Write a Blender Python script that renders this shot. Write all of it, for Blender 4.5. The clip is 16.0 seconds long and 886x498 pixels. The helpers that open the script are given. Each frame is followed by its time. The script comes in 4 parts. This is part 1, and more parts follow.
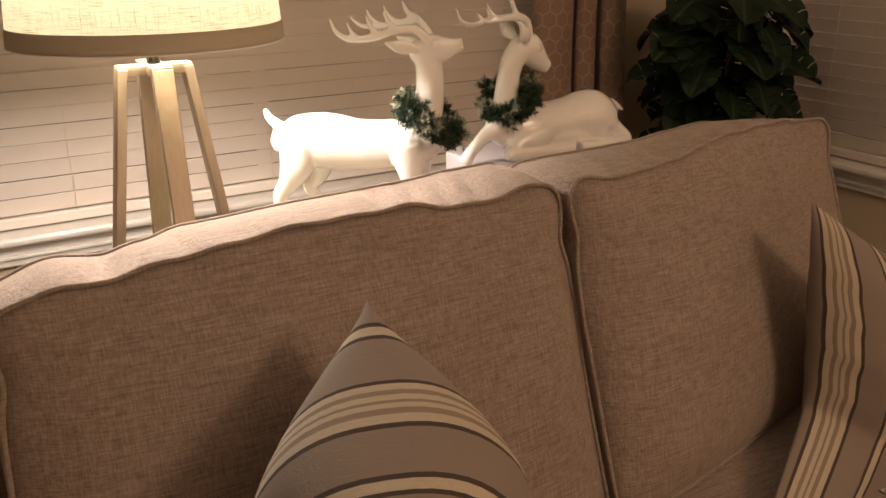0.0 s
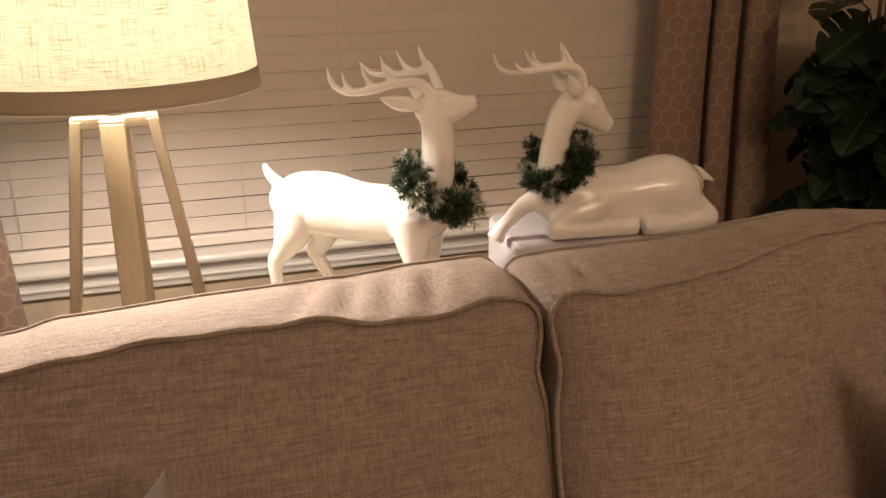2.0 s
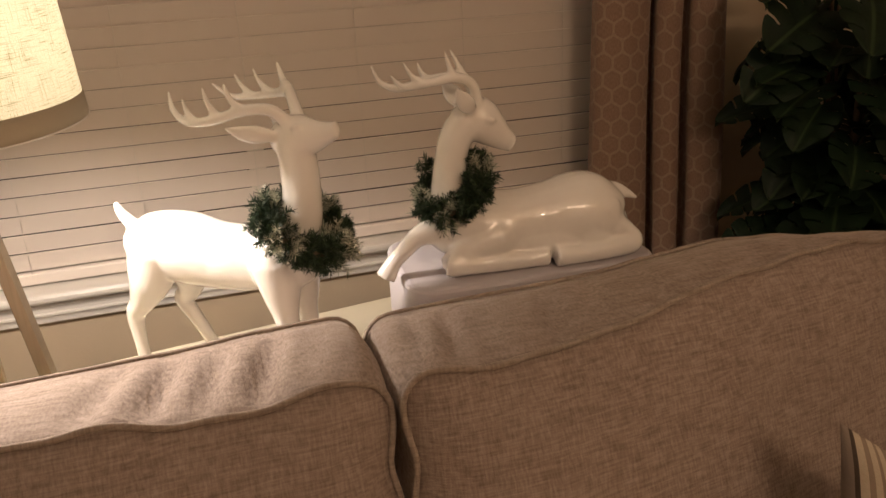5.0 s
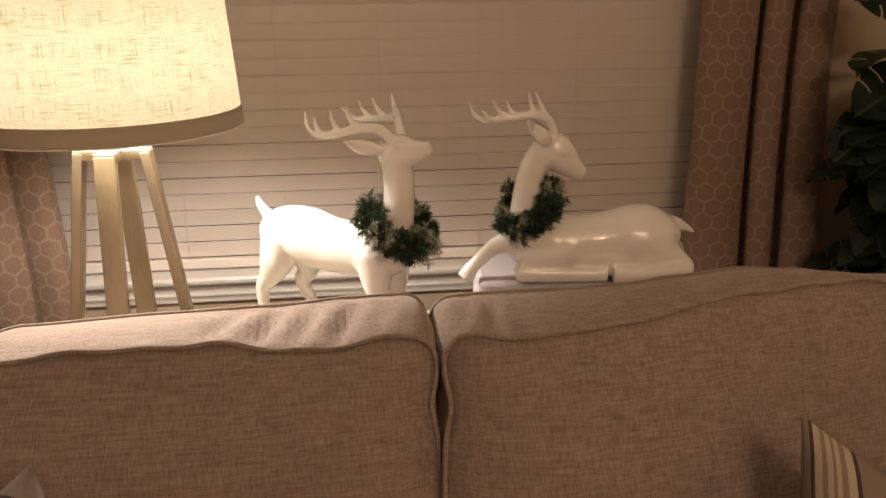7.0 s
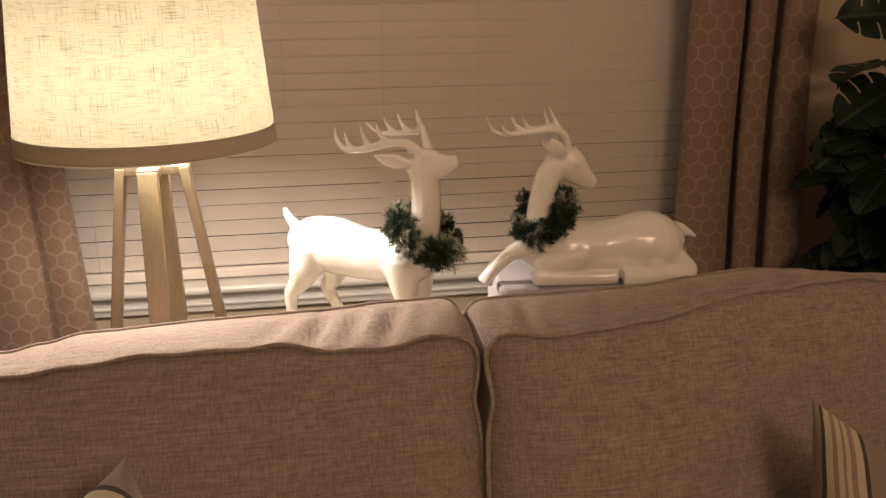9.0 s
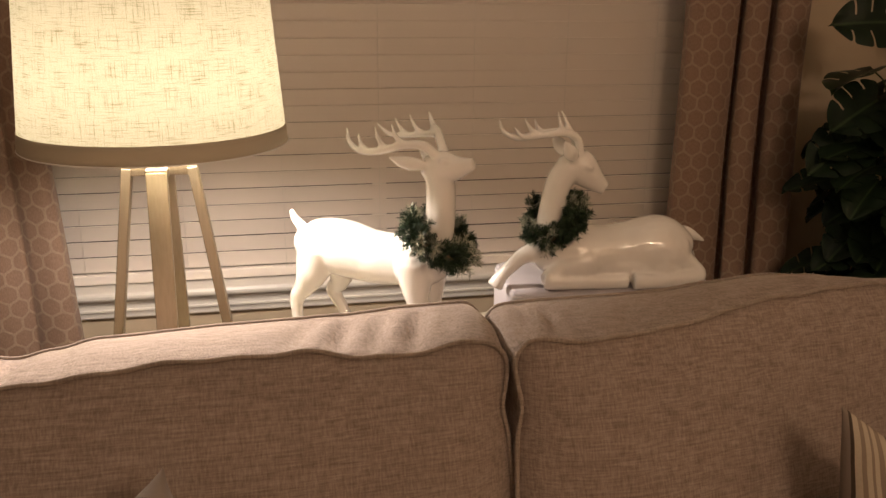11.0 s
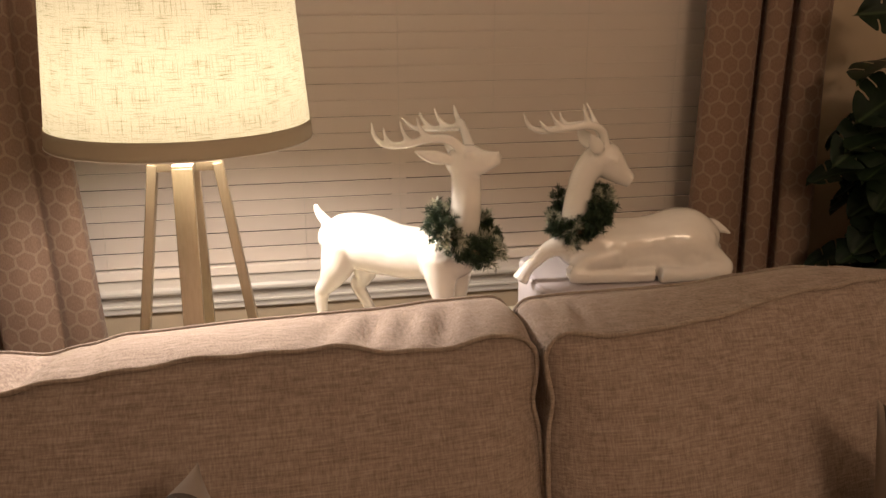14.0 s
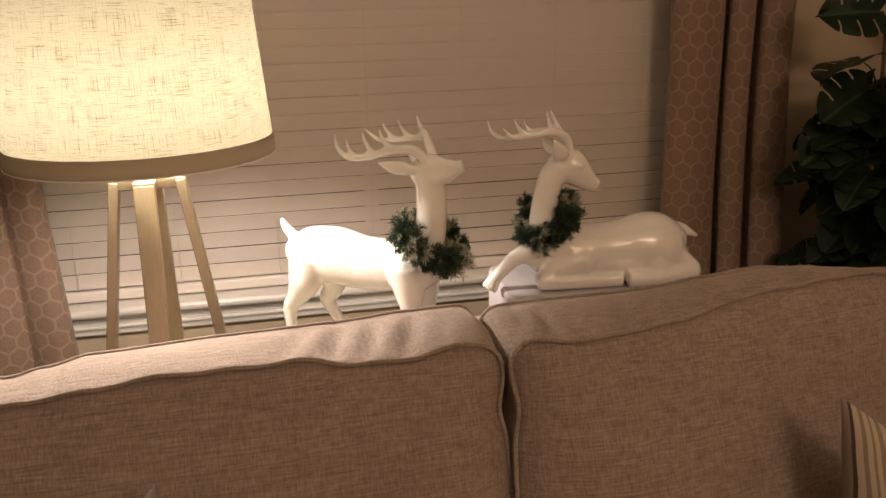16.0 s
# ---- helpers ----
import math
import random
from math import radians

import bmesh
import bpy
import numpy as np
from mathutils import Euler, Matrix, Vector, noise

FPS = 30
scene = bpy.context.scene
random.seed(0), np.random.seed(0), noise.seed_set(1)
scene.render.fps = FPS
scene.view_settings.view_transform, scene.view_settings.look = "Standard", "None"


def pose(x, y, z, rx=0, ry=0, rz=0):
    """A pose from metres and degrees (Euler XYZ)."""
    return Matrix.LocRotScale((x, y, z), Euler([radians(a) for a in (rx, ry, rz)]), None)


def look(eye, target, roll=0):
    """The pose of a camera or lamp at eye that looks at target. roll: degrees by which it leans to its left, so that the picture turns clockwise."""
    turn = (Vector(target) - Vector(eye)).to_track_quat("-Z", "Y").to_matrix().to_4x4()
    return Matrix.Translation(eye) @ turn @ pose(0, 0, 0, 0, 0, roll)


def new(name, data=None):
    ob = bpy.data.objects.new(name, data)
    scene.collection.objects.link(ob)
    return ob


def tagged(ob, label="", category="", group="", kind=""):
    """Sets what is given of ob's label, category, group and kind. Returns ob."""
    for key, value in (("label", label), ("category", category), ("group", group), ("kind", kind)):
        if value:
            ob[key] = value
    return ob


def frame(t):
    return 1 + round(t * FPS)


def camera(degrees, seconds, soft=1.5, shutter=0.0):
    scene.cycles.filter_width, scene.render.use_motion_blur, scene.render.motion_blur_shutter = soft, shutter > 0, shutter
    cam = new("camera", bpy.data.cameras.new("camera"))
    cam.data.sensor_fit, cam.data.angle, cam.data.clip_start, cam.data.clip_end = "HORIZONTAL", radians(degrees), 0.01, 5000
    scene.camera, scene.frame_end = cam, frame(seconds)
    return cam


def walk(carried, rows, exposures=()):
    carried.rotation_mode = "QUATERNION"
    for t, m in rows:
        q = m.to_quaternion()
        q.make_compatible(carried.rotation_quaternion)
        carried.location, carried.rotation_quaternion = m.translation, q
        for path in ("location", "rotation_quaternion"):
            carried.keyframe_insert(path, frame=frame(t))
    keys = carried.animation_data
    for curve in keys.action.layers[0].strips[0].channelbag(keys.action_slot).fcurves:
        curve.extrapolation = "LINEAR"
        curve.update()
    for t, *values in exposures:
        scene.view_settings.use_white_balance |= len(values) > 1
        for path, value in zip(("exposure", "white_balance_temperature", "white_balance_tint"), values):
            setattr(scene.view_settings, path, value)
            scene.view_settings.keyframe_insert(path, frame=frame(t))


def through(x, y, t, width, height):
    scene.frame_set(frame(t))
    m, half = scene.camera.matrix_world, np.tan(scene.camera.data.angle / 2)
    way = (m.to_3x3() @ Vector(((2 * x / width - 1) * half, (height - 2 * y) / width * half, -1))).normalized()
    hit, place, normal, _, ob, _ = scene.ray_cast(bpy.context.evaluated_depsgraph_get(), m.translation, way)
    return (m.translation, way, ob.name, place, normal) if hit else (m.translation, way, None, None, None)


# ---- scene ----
cam = camera(54.8, 16.0)
PATH = [
    (0, (-0.797, 0.924, 1.25), (0.155, 2.544, 0.566), -0.5),
    (0.5, (-0.63, 0.937, 1.277), (0.128, 2.658, 0.595), 0.9),
    (1, (-0.489, 0.935, 1.292), (0.133, 2.715, 0.626), 1.0),
    (1.5, (-0.408, 1.015, 1.308), (0.147, 2.823, 0.657), 0.4),
    (2, (-0.367, 1.062, 1.284), (0.158, 2.875, 0.621), -0.7),
    (2.5, (-0.3, 1.03, 1.277), (0.132, 2.858, 0.592), -0.1),
    (3, (-0.254, 1.003, 1.284), (0.094, 2.848, 0.597), -0.8),
    (3.5, (-0.224, 1.07, 1.302), (0.102, 2.918, 0.611), -0.8),
    (4, (-0.207, 1.19, 1.312), (0.296, 2.992, 0.605), -2.6),
    (4.2, (-0.19, 1.217, 1.304), (0.35, 3.006, 0.591), -2.9),
    (6.3, (-0.124, 1.096, 1.325), (0.299, 2.928, 0.645), -1.7),
    (6.5, (-0.115, 1.051, 1.334), (0.246, 2.91, 0.691), -0.9),
    (7, (-0.101, 0.947, 1.32), (0.119, 2.842, 0.72), -0.5),
    (7.5, (-0.117, 0.863, 1.317), (0.006, 2.767, 0.719), -0.6),
    (8, (-0.135, 0.853, 1.34), (0.033, 2.76, 0.76), -1.0),
    (10.5, (-0.296, 0.906, 1.35), (0.093, 2.777, 0.76), 0.9),
    (11, (-0.295, 0.905, 1.349), (0.088, 2.779, 0.764), 0.5),
    (11.5, (-0.289, 0.904, 1.35), (0.106, 2.777, 0.77), -0.3),
    (12, (-0.294, 0.903, 1.348), (0.087, 2.779, 0.77), -0.3),
    (12.5, (-0.296, 0.908, 1.354), (0.093, 2.779, 0.767), -0.5),
    (13, (-0.299, 0.919, 1.346), (0.066, 2.796, 0.76), -0.2),
    (13.5, (-0.307, 0.918, 1.343), (0.047, 2.794, 0.747), -0.1),
    (14, (-0.315, 0.914, 1.346), (0.037, 2.79, 0.75), -0.1),
    (14.5, (-0.301, 0.914, 1.345), (0.069, 2.791, 0.762), -0.7),
    (15, (-0.294, 0.912, 1.349), (0.086, 2.79, 0.777), -1.1),
    (15.5, (-0.282, 0.909, 1.345), (0.108, 2.787, 0.78), -1.5),
    (16, (-0.285, 0.911, 1.343), (0.105, 2.787, 0.771), -1.4),
]
walk(cam, [(t, look(eye, target, roll)) for t, eye, target, roll in PATH],
     [(0.0, 0.12), (1.2, 0.22), (1.7, 0.15), (2.4, -0.1), (16.0, -0.15)])

# ---------------------------------------------------------------- light
world = bpy.data.worlds.new("night")
world.use_nodes = True
world.node_tree.nodes["Background"].inputs[0].default_value = (0.02, 0.03, 0.06, 1)
world.node_tree.nodes["Background"].inputs[1].default_value = 0.05
scene.world = world
WARM = (1.0, 0.84, 0.755)
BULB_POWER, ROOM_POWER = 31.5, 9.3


def point_light(name, place, watts, size, colour=WARM):
    data = bpy.data.lights.new(name, "POINT")
    data.energy, data.shadow_soft_size, data.color = watts, size, colour
    ob = new(name, data)
    ob.location = place
    return ob


point_light("lamp_bulb_light", (-0.48, 2.40, 1.203), BULB_POWER, 0.045)
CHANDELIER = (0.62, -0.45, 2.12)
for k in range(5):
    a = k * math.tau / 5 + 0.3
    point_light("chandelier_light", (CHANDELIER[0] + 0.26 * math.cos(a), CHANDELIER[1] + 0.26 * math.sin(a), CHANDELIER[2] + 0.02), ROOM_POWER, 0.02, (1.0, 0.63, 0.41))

# ---------------------------------------------------------------- materials


class Mat:
    """A small wrapper round one node material."""

    def __init__(self, name, colour=(0.5, 0.5, 0.5), rough=0.6, metal=0.0):
        self.m = bpy.data.materials.new(name)
        self.m.use_nodes = True
        self.t = self.m.node_tree
        self.b = self.t.nodes["Principled BSDF"]
        self.b.inputs["Base Color"].default_value = (*colour, 1)
        self.b.inputs["Roughness"].default_value = rough
        self.b.inputs["Metallic"].default_value = metal

    def node(self, kind, **sets):
        n = self.t.nodes.new(kind)
        for k, v in sets.items():
            if k in ("operation", "data_type", "blend_type"):
                if k == "operation":
                    n.operation = v
                elif k == "data_type":
                    n.data_type = v
                else:
                    n.blend_type = v
        return n

    def link(self, a, b):
        self.t.links.new(a, b)

    def coords(self, kind="Object", scale=(1, 1, 1), turn=(0, 0, 0)):
        c, mp = self.node("ShaderNodeTexCoord"), self.node("ShaderNodeMapping")
        mp.inputs["Scale"].default_value = scale
        mp.inputs["Rotation"].default_value = turn
        self.link(c.outputs[kind], mp.inputs[0])
        return mp.outputs[0]

    def noise(self, vec, scale, detail=4.0, rough=0.55):
        n = self.node("ShaderNodeTexNoise")
        n.inputs["Scale"].default_value, n.inputs["Detail"].default_value, n.inputs["Roughness"].default_value = scale, detail, rough
        self.link(vec, n.inputs["Vector"])
        return n.outputs["Fac"]

    def ramp(self, fac, stops):
        r = self.node("ShaderNodeValToRGB")
        e = r.color_ramp.elements
        while len(e) < len(stops):
            e.new(0.5)
        for el, (p, c) in zip(e, stops):
            el.position = p
            el.color = (*c, 1) if len(c) == 3 else c
        self.link(fac, r.inputs[0])
        return r.outputs[0]

    def math(self, op, a, b=None, c=None):
        n = self.node("ShaderNodeMath", operation=op)
        for i, v in enumerate((a, b, c)):
            if v is None:
                continue
            if isinstance(v, (int, float)):
                n.inputs[i].default_value = v
            else:
                self.link(v, n.inputs[i])
        return n.outputs[0]

    def mix(self, fac, a, b, blend="MIX"):
        n = self.node("ShaderNodeMix", data_type="RGBA", blend_type=blend)
        for sock, v in ((n.inputs[0], fac), (n.inputs[6], a), (n.inputs[7], b)):
            if isinstance(v, tuple):
                sock.default_value = (*v, 1)
            elif isinstance(v, (int, float)):
                sock.default_value = v
            else:
                self.link(v, sock)
        return n.outputs[2]

    def colour(self, sock):
        self.link(sock, self.b.inputs["Base Color"])
        return self

    def rough(self, sock):
        self.link(sock, self.b.inputs["Roughness"])
        return self

    def bump(self, height, strength=0.3, distance=0.002):
        n = self.node("ShaderNodeBump")
        n.inputs["Strength"].default_value, n.inputs["Distance"].default_value = strength, distance
        self.link(height, n.inputs["Height"])
        self.link(n.outputs[0], self.b.inputs["Normal"])
        return self


def paint(name, colour, rough=0.5, grain=60.0, depth=0.0006, vary=0.06):
    m = Mat(name, colour, rough)
    v = m.coords()
    big, small = m.noise(v, 3.0, 5), m.noise(v, grain, 3)
    lo, hi = tuple(c * (1 - vary) for c in colour), tuple(min(1, c * (1 + vary)) for c in colour)
    m.colour(m.ramp(big, ((0.3, lo), (0.7, hi))))
    m.rough(m.math("ADD", m.math("MULTIPLY", small, 0.15), rough - 0.07))
    return m.bump(small, 0.4, depth).m


def linen(name, dark, light, slub=1.0):
    """Woven cloth: threads both ways with slubs, over a slow change of tone."""
    m = Mat(name, light, 0.9)
    across = m.noise(m.coords(scale=(24, 170, 400)), 1.0, 3, 0.6)
    down = m.noise(m.coords(scale=(380, 150, 20)), 1.0, 3, 0.6)
    long = m.noise(m.coords(scale=(5, 60, 130)), 1.0, 3)
    tall = m.noise(m.coords(scale=(110, 60, 5)), 1.0, 3)
    broad = m.noise(m.coords(), 5.0, 4)
    weave = m.math("ADD", m.math("MULTIPLY", across, 0.52), m.math("MULTIPLY", down, 0.48))
    slow = m.math("ADD", m.math("MULTIPLY", long, 0.48), m.math("MULTIPLY", tall, 0.52))
    fac = m.math("ADD", m.math("MULTIPLY", weave, 0.78), m.math("MULTIPLY", slow, 0.22))
    tone = m.ramp(fac, ((0.375, dark), (0.625, light)))
    m.colour(m.mix(m.math("MULTIPLY", broad, 0.35), tone, tuple(0.8 * c for c in dark)))
    m.b.inputs["Sheen Weight"].default_value = 0.32
    m.b.inputs["Sheen Tint"].default_value = (1.0, 0.86, 0.74, 1)
    m.b.inputs["Sheen Roughness"].default_value = 0.45
    m.b.inputs["Specular IOR Level"].default_value = 0.15
    return m.bump(weave, 1.0, 0.0018).m


WALL = paint("wall_paint", (0.56, 0.46, 0.33), 0.75, 140, 0.0008)
CEILING = paint("ceiling_paint", (0.84, 0.82, 0.77), 0.85, 120, 0.001)
TRIM = paint("white_trim_paint", (0.74, 0.71, 0.66), 0.32, 40, 0.0002, 0.03)
SLAT = paint("blind_slat_white", (0.79, 0.72, 0.66), 0.42, 30, 0.0002, 0.03)
CORD = paint("cord", (0.74, 0.70, 0.65), 0.9)
CREAM = paint("cream_table_paint", (0.62, 0.57, 0.44), 0.45, 50, 0.0003)
BOX_WHITE = paint("white_box_paper", (0.52, 0.49, 0.52), 0.6, 40, 0.0003, 0.02)
LINEN = linen("sofa_linen", (0.182, 0.138, 0.116), (0.402, 0.328, 0.288))
PIPING = linen("piping_linen", (0.20, 0.158, 0.130), (0.40, 0.332, 0.286))
BLACK_PLASTIC = Mat("dark_socket", (0.03, 0.028, 0.025), 0.4).m
CARPET = linen("carpet", (0.22, 0.18, 0.14), (0.34, 0.29, 0.23))


def porcelain():
    m = Mat("white_porcelain", (0.82, 0.80, 0.76), 0.12)
    v = m.coords()
    m.colour(m.ramp(m.noise(v, 14.0, 4), ((0.3, (0.80, 0.775, 0.735)), (0.7, (0.85, 0.83, 0.795)))))
    m.rough(m.math("ADD", m.math("MULTIPLY", m.noise(v, 30.0, 3), 0.06), 0.13))
    m.b.inputs["Specular IOR Level"].default_value = 0.4
    m.b.inputs["Coat Weight"].default_value = 1.0
    m.b.inputs["Coat Roughness"].default_value = 0.042
    return m.bump(m.noise(v, 30.0, 1), 0.8, 0.0035).m


PORCELAIN = porcelain()


def champagne():
    m = Mat("champagne_metal", (0.50, 0.40, 0.255), 0.36, 0.85)
    v = m.coords(scale=(300, 300, 6))
    n = m.noise(v, 1.0, 3)
    m.colour(m.ramp(n, ((0.3, (0.345, 0.284, 0.208)), (0.7, (0.40, 0.330, 0.247)))))
    m.rough(m.math("ADD", m.math("MULTIPLY", n, 0.2), 0.36))
    return m.bump(n, 0.15, 0.0005).m


CHAMPAGNE = champagne()


def shade_cloth(name, pale, thread, through):
    """Thin slubby linen that lets the bulb glow through."""
    m = Mat(name, pale, 0.9)
    uv = "UV"
    across = m.noise(m.coords(uv, (24, 800, 1)), 1.0, 2, 0.5)
    down = m.noise(m.coords(uv, (800, 24, 1)), 1.0, 2, 0.5)
    fine = m.noise(m.coords(uv, (520, 520, 1)), 1.0, 3, 0.6)
    patch = m.ramp(m.noise(m.coords(uv, (30, 30, 1)), 1.0, 3), ((0.35, (0.55, 0.55, 0.55)), (0.65, (1, 1, 1))))
    a = m.ramp(across, ((0.55, (0, 0, 0)), (0.70, (1, 1, 1))))
    d = m.ramp(down, ((0.56, (0, 0, 0)), (0.72, (1, 1, 1))))
    f = m.ramp(fine, ((0.40, (0, 0, 0)), (0.66, (1, 1, 1))))
    threads = m.math("ADD", m.math("ADD", m.math("MULTIPLY", a, 0.80), m.math("MULTIPLY", d, 0.80)), m.math("MULTIPLY", f, 0.34))
    dark = m.math("MINIMUM", m.math("MULTIPLY", threads, patch), 1.0)
    tone = m.mix(dark, pale, thread)
    diffuse, trans, mixed = m.node("ShaderNodeBsdfDiffuse"), m.node("ShaderNodeBsdfTranslucent"), m.node("ShaderNodeMixShader")
    m.link(tone, diffuse.inputs[0])
    m.link(m.mix(1.0, tone, (0.130, 0.125, 0.116), "MULTIPLY"), trans.inputs[0])
    mixed.inputs[0].default_value = through
    m.link(diffuse.outputs[0], mixed.inputs[1])
    m.link(trans.outputs[0], mixed.inputs[2])
    m.link(mixed.outputs[0], m.t.nodes["Material Output"].inputs[0])
    return m.m


SHADE = shade_cloth("lamp_shade_linen", (0.80, 0.775, 0.615), (0.265, 0.268, 0.12), 0.5)
BAND = paint("shade_band_cloth", (0.42, 0.37, 0.275), 0.85, 300, 0.0005)


def glow(name, colour, strength):
    m = Mat(name, colour)
    m.b.inputs["Emission Color"].default_value = (*colour, 1)
    m.b.inputs["Emission Strength"].default_value = strength
    return m.m


BULB = glow("lit_bulb", (1.0, 0.85, 0.6), 60)


def glass():
    m = Mat("window_glass", (1, 1, 1), 0.02)
    m.b.inputs["Transmission Weight"].default_value = 1
    m.b.inputs["IOR"].default_value = 1.45
    return m.m


GLASS = glass()


def curtain_cloth(name, strength):
    """Taupe cloth with a pale woven lattice of rounded hexagons."""
    m = Mat(name, (0.3, 0.2, 0.14), 0.8)
    W = 0.0440
    uvn = m.node("ShaderNodeTexCoord")
    sep = m.node("ShaderNodeSeparateXYZ")
    m.link(uvn.outputs["UV"], sep.inputs[0])
    x, y = m.math("DIVIDE", sep.outputs[0], W), m.math("DIVIDE", sep.outputs[1], W * 1.06)
    H = 1.7320508

    def cell(px, py):
        ax = m.math("SUBTRACT", m.math("FLOORED_MODULO", px, 1.0), 0.5)
        ay = m.math("SUBTRACT", m.math("FLOORED_MODULO", py, H), H / 2)
        return ax, ay

    ax, ay = cell(x, y)
    bx, by = cell(m.math("ADD", x, 0.5), m.math("ADD", y, H / 2))
    la = m.math("ADD", m.math("MULTIPLY", ax, ax), m.math("MULTIPLY", ay, ay))
    lb = m.math("ADD", m.math("MULTIPLY", bx, bx), m.math("MULTIPLY", by, by))
    near = m.math("LESS_THAN", la, lb)
    far = m.math("SUBTRACT", 1.0, near)
    gx = m.math("ABSOLUTE", m.math("ADD", m.math("MULTIPLY", ax, near), m.math("MULTIPLY", bx, far)))
    gy = m.math("ABSOLUTE", m.math("ADD", m.math("MULTIPLY", ay, near), m.math("MULTIPLY", by, far)))
    slant = m.math("ADD", m.math("MULTIPLY", gx, 0.5), m.math("MULTIPLY", gy, 0.8660254))
    edge = m.math("SUBTRACT", 0.5, m.math("SMOOTH_MAX", gx, slant, 0.16))
    wob = m.noise(m.coords("UV"), 160.0, 3)
    line = m.ramp(m.math("ADD", edge, m.math("MULTIPLY", m.math("SUBTRACT", wob, 0.5), 0.05)), ((0.045, (1, 1, 1)), (0.085, (0, 0, 0))))
    weave = m.noise(m.coords("UV", (500, 120, 1)), 1.0, 3)
    body = m.ramp(weave, ((0.3, (0.205, 0.128, 0.087)), (0.7, (0.290, 0.189, 0.137))))
    pale = m.ramp(weave, ((0.3, (0.33, 0.25, 0.175)), (0.7, (0.43, 0.335, 0.25))))
    m.colour(m.mix(m.math("MULTIPLY", line, strength), body, pale))
    m.b.inputs["Sheen Weight"].default_value = 0.2
    return m.bump(m.math("ADD", weave, line), 0.4, 0.001).m


CURTAIN = curtain_cloth("curtain_lattice", 0.52)


def leaf_mat():
    m = Mat("leaf_green", (0.03, 0.06, 0.02), 0.5)
    m.b.inputs["Specular IOR Level"].default_value = 0.25
    uvn, sep = m.node("ShaderNodeTexCoord"), m.node("ShaderNodeSeparateXYZ")
    m.link(uvn.outputs["UV"], sep.inputs[0])
    info = m.node("ShaderNodeObjectInfo")
    v = m.coords("UV")
    tone = m.ramp(m.noise(v, 5.0, 4), ((0.3, (0.005, 0.011, 0.006)), (0.7, (0.009, 0.022, 0.008))))
    tone = m.mix(m.math("MULTIPLY", info.outputs["Random"], 0.55), tone, (0.013, 0.027, 0.010))
    mid = m.math("ABSOLUTE", sep.outputs[0])
    rib = m.ramp(mid, ((0.012, (1, 1, 1)), (0.03, (0, 0, 0))))
    m.colour(m.mix(m.math("MULTIPLY", rib, 0.5), tone, (0.055, 0.085, 0.035)))
    return m.bump(m.noise(v, 18.0, 3), 0.3, 0.002).m


LEAF = leaf_mat()
BARK = paint("bark", (0.12, 0.085, 0.055), 0.85, 60, 0.003, 0.3)
POT = paint("dark_pot", (0.07, 0.055, 0.045), 0.4)


def needle_mat(name, a, b):
    m = Mat(name, a, 0.55)
    g = m.node("ShaderNodeNewGeometry")
    m.colour(m.ramp(g.outputs["Random Per Island"], ((0.0, a), (0.6, tuple((p + q) / 2 for p, q in zip(a, b))), (1.0, b))))
    return m.m


NEEDLE = needle_mat("evergreen_needles", (0.007, 0.024, 0.013), (0.046, 0.080, 0.034))
FROST = needle_mat("frosted_needles", (0.30, 0.33, 0.26), (0.62, 0.62, 0.52))


def stripe_cloth():
    """Grey pillow cloth with cream and dark stripes along one edge."""
    m = Mat("striped_pillow_cloth", (0.3, 0.26, 0.23), 0.9)
    uvn, sep = m.node("ShaderNodeTexCoord"), m.node("ShaderNodeSeparateXYZ")
    m.link(uvn.outputs["UV"], sep.inputs[0])
    wave = m.noise(m.coords("UV"), 9.0, 2)
    x = m.math("FRACT", m.math("DIVIDE", m.math("ADD", sep.outputs[0], m.math("MULTIPLY", wave, 0.002)), 0.21))
    r = m.node("ShaderNodeValToRGB")
    r.color_ramp.interpolation = "CONSTANT"
    grey, darkc, cream, tan = (0.25, 0.208, 0.180), (0.045, 0.034, 0.030), (0.51, 0.445, 0.355), (0.27, 0.22, 0.175)
    rows = ((0.0, darkc), (0.006, cream), (0.019, darkc), (0.025, grey), (0.087, darkc), (0.092, cream), (0.101, tan), (0.108, cream), (0.115, tan), (0.119, cream), (0.126, tan), (0.134, cream), (0.146, darkc), (0.152, grey))
    stops = [(p / 0.21, c) for p, c in rows]
    e = r.color_ramp.elements
    while len(e) < len(stops):
        e.new(0.5)
    for el, (p, c) in zip(e, stops):
        el.position, el.color = p, (*c, 1)
    m.link(x, r.inputs[0])
    weave = m.noise(m.coords("UV", (260, 500, 1)), 1.0, 3)
    m.colour(m.mix(m.math("MULTIPLY", weave, 0.4), r.outputs[0], (0.16, 0.13, 0.10)))
    m.b.inputs["Specular IOR Level"].default_value = 0.15
    return m.bump(weave, 0.5, 0.001).m


STRIPES = stripe_cloth()

# ---------------------------------------------------------------- builders


def link_mesh(name, bm, material, smooth=True):
    me = bpy.data.meshes.new(name)
    bmesh.ops.recalc_face_normals(bm, faces=bm.faces)
    bm.to_mesh(me)
    bm.free()
    me.materials.append(material)
    if smooth:
        me.polygons.foreach_set("use_smooth", [True] * len(me.polygons))
    return me


def part(name, bm, material, parent, label="", smooth=True):
    ob = new(name, link_mesh(name, bm, material, smooth))
    ob.parent = parent
    return tagged(ob, label)


def thing(name, place, label, category, group="", turn=0.0):
    ob = new(name)
    ob.empty_display_size = 0.05
    ob.matrix_basis = pose(*place, 0, 0, turn)
    return tagged(ob, label, category, group)


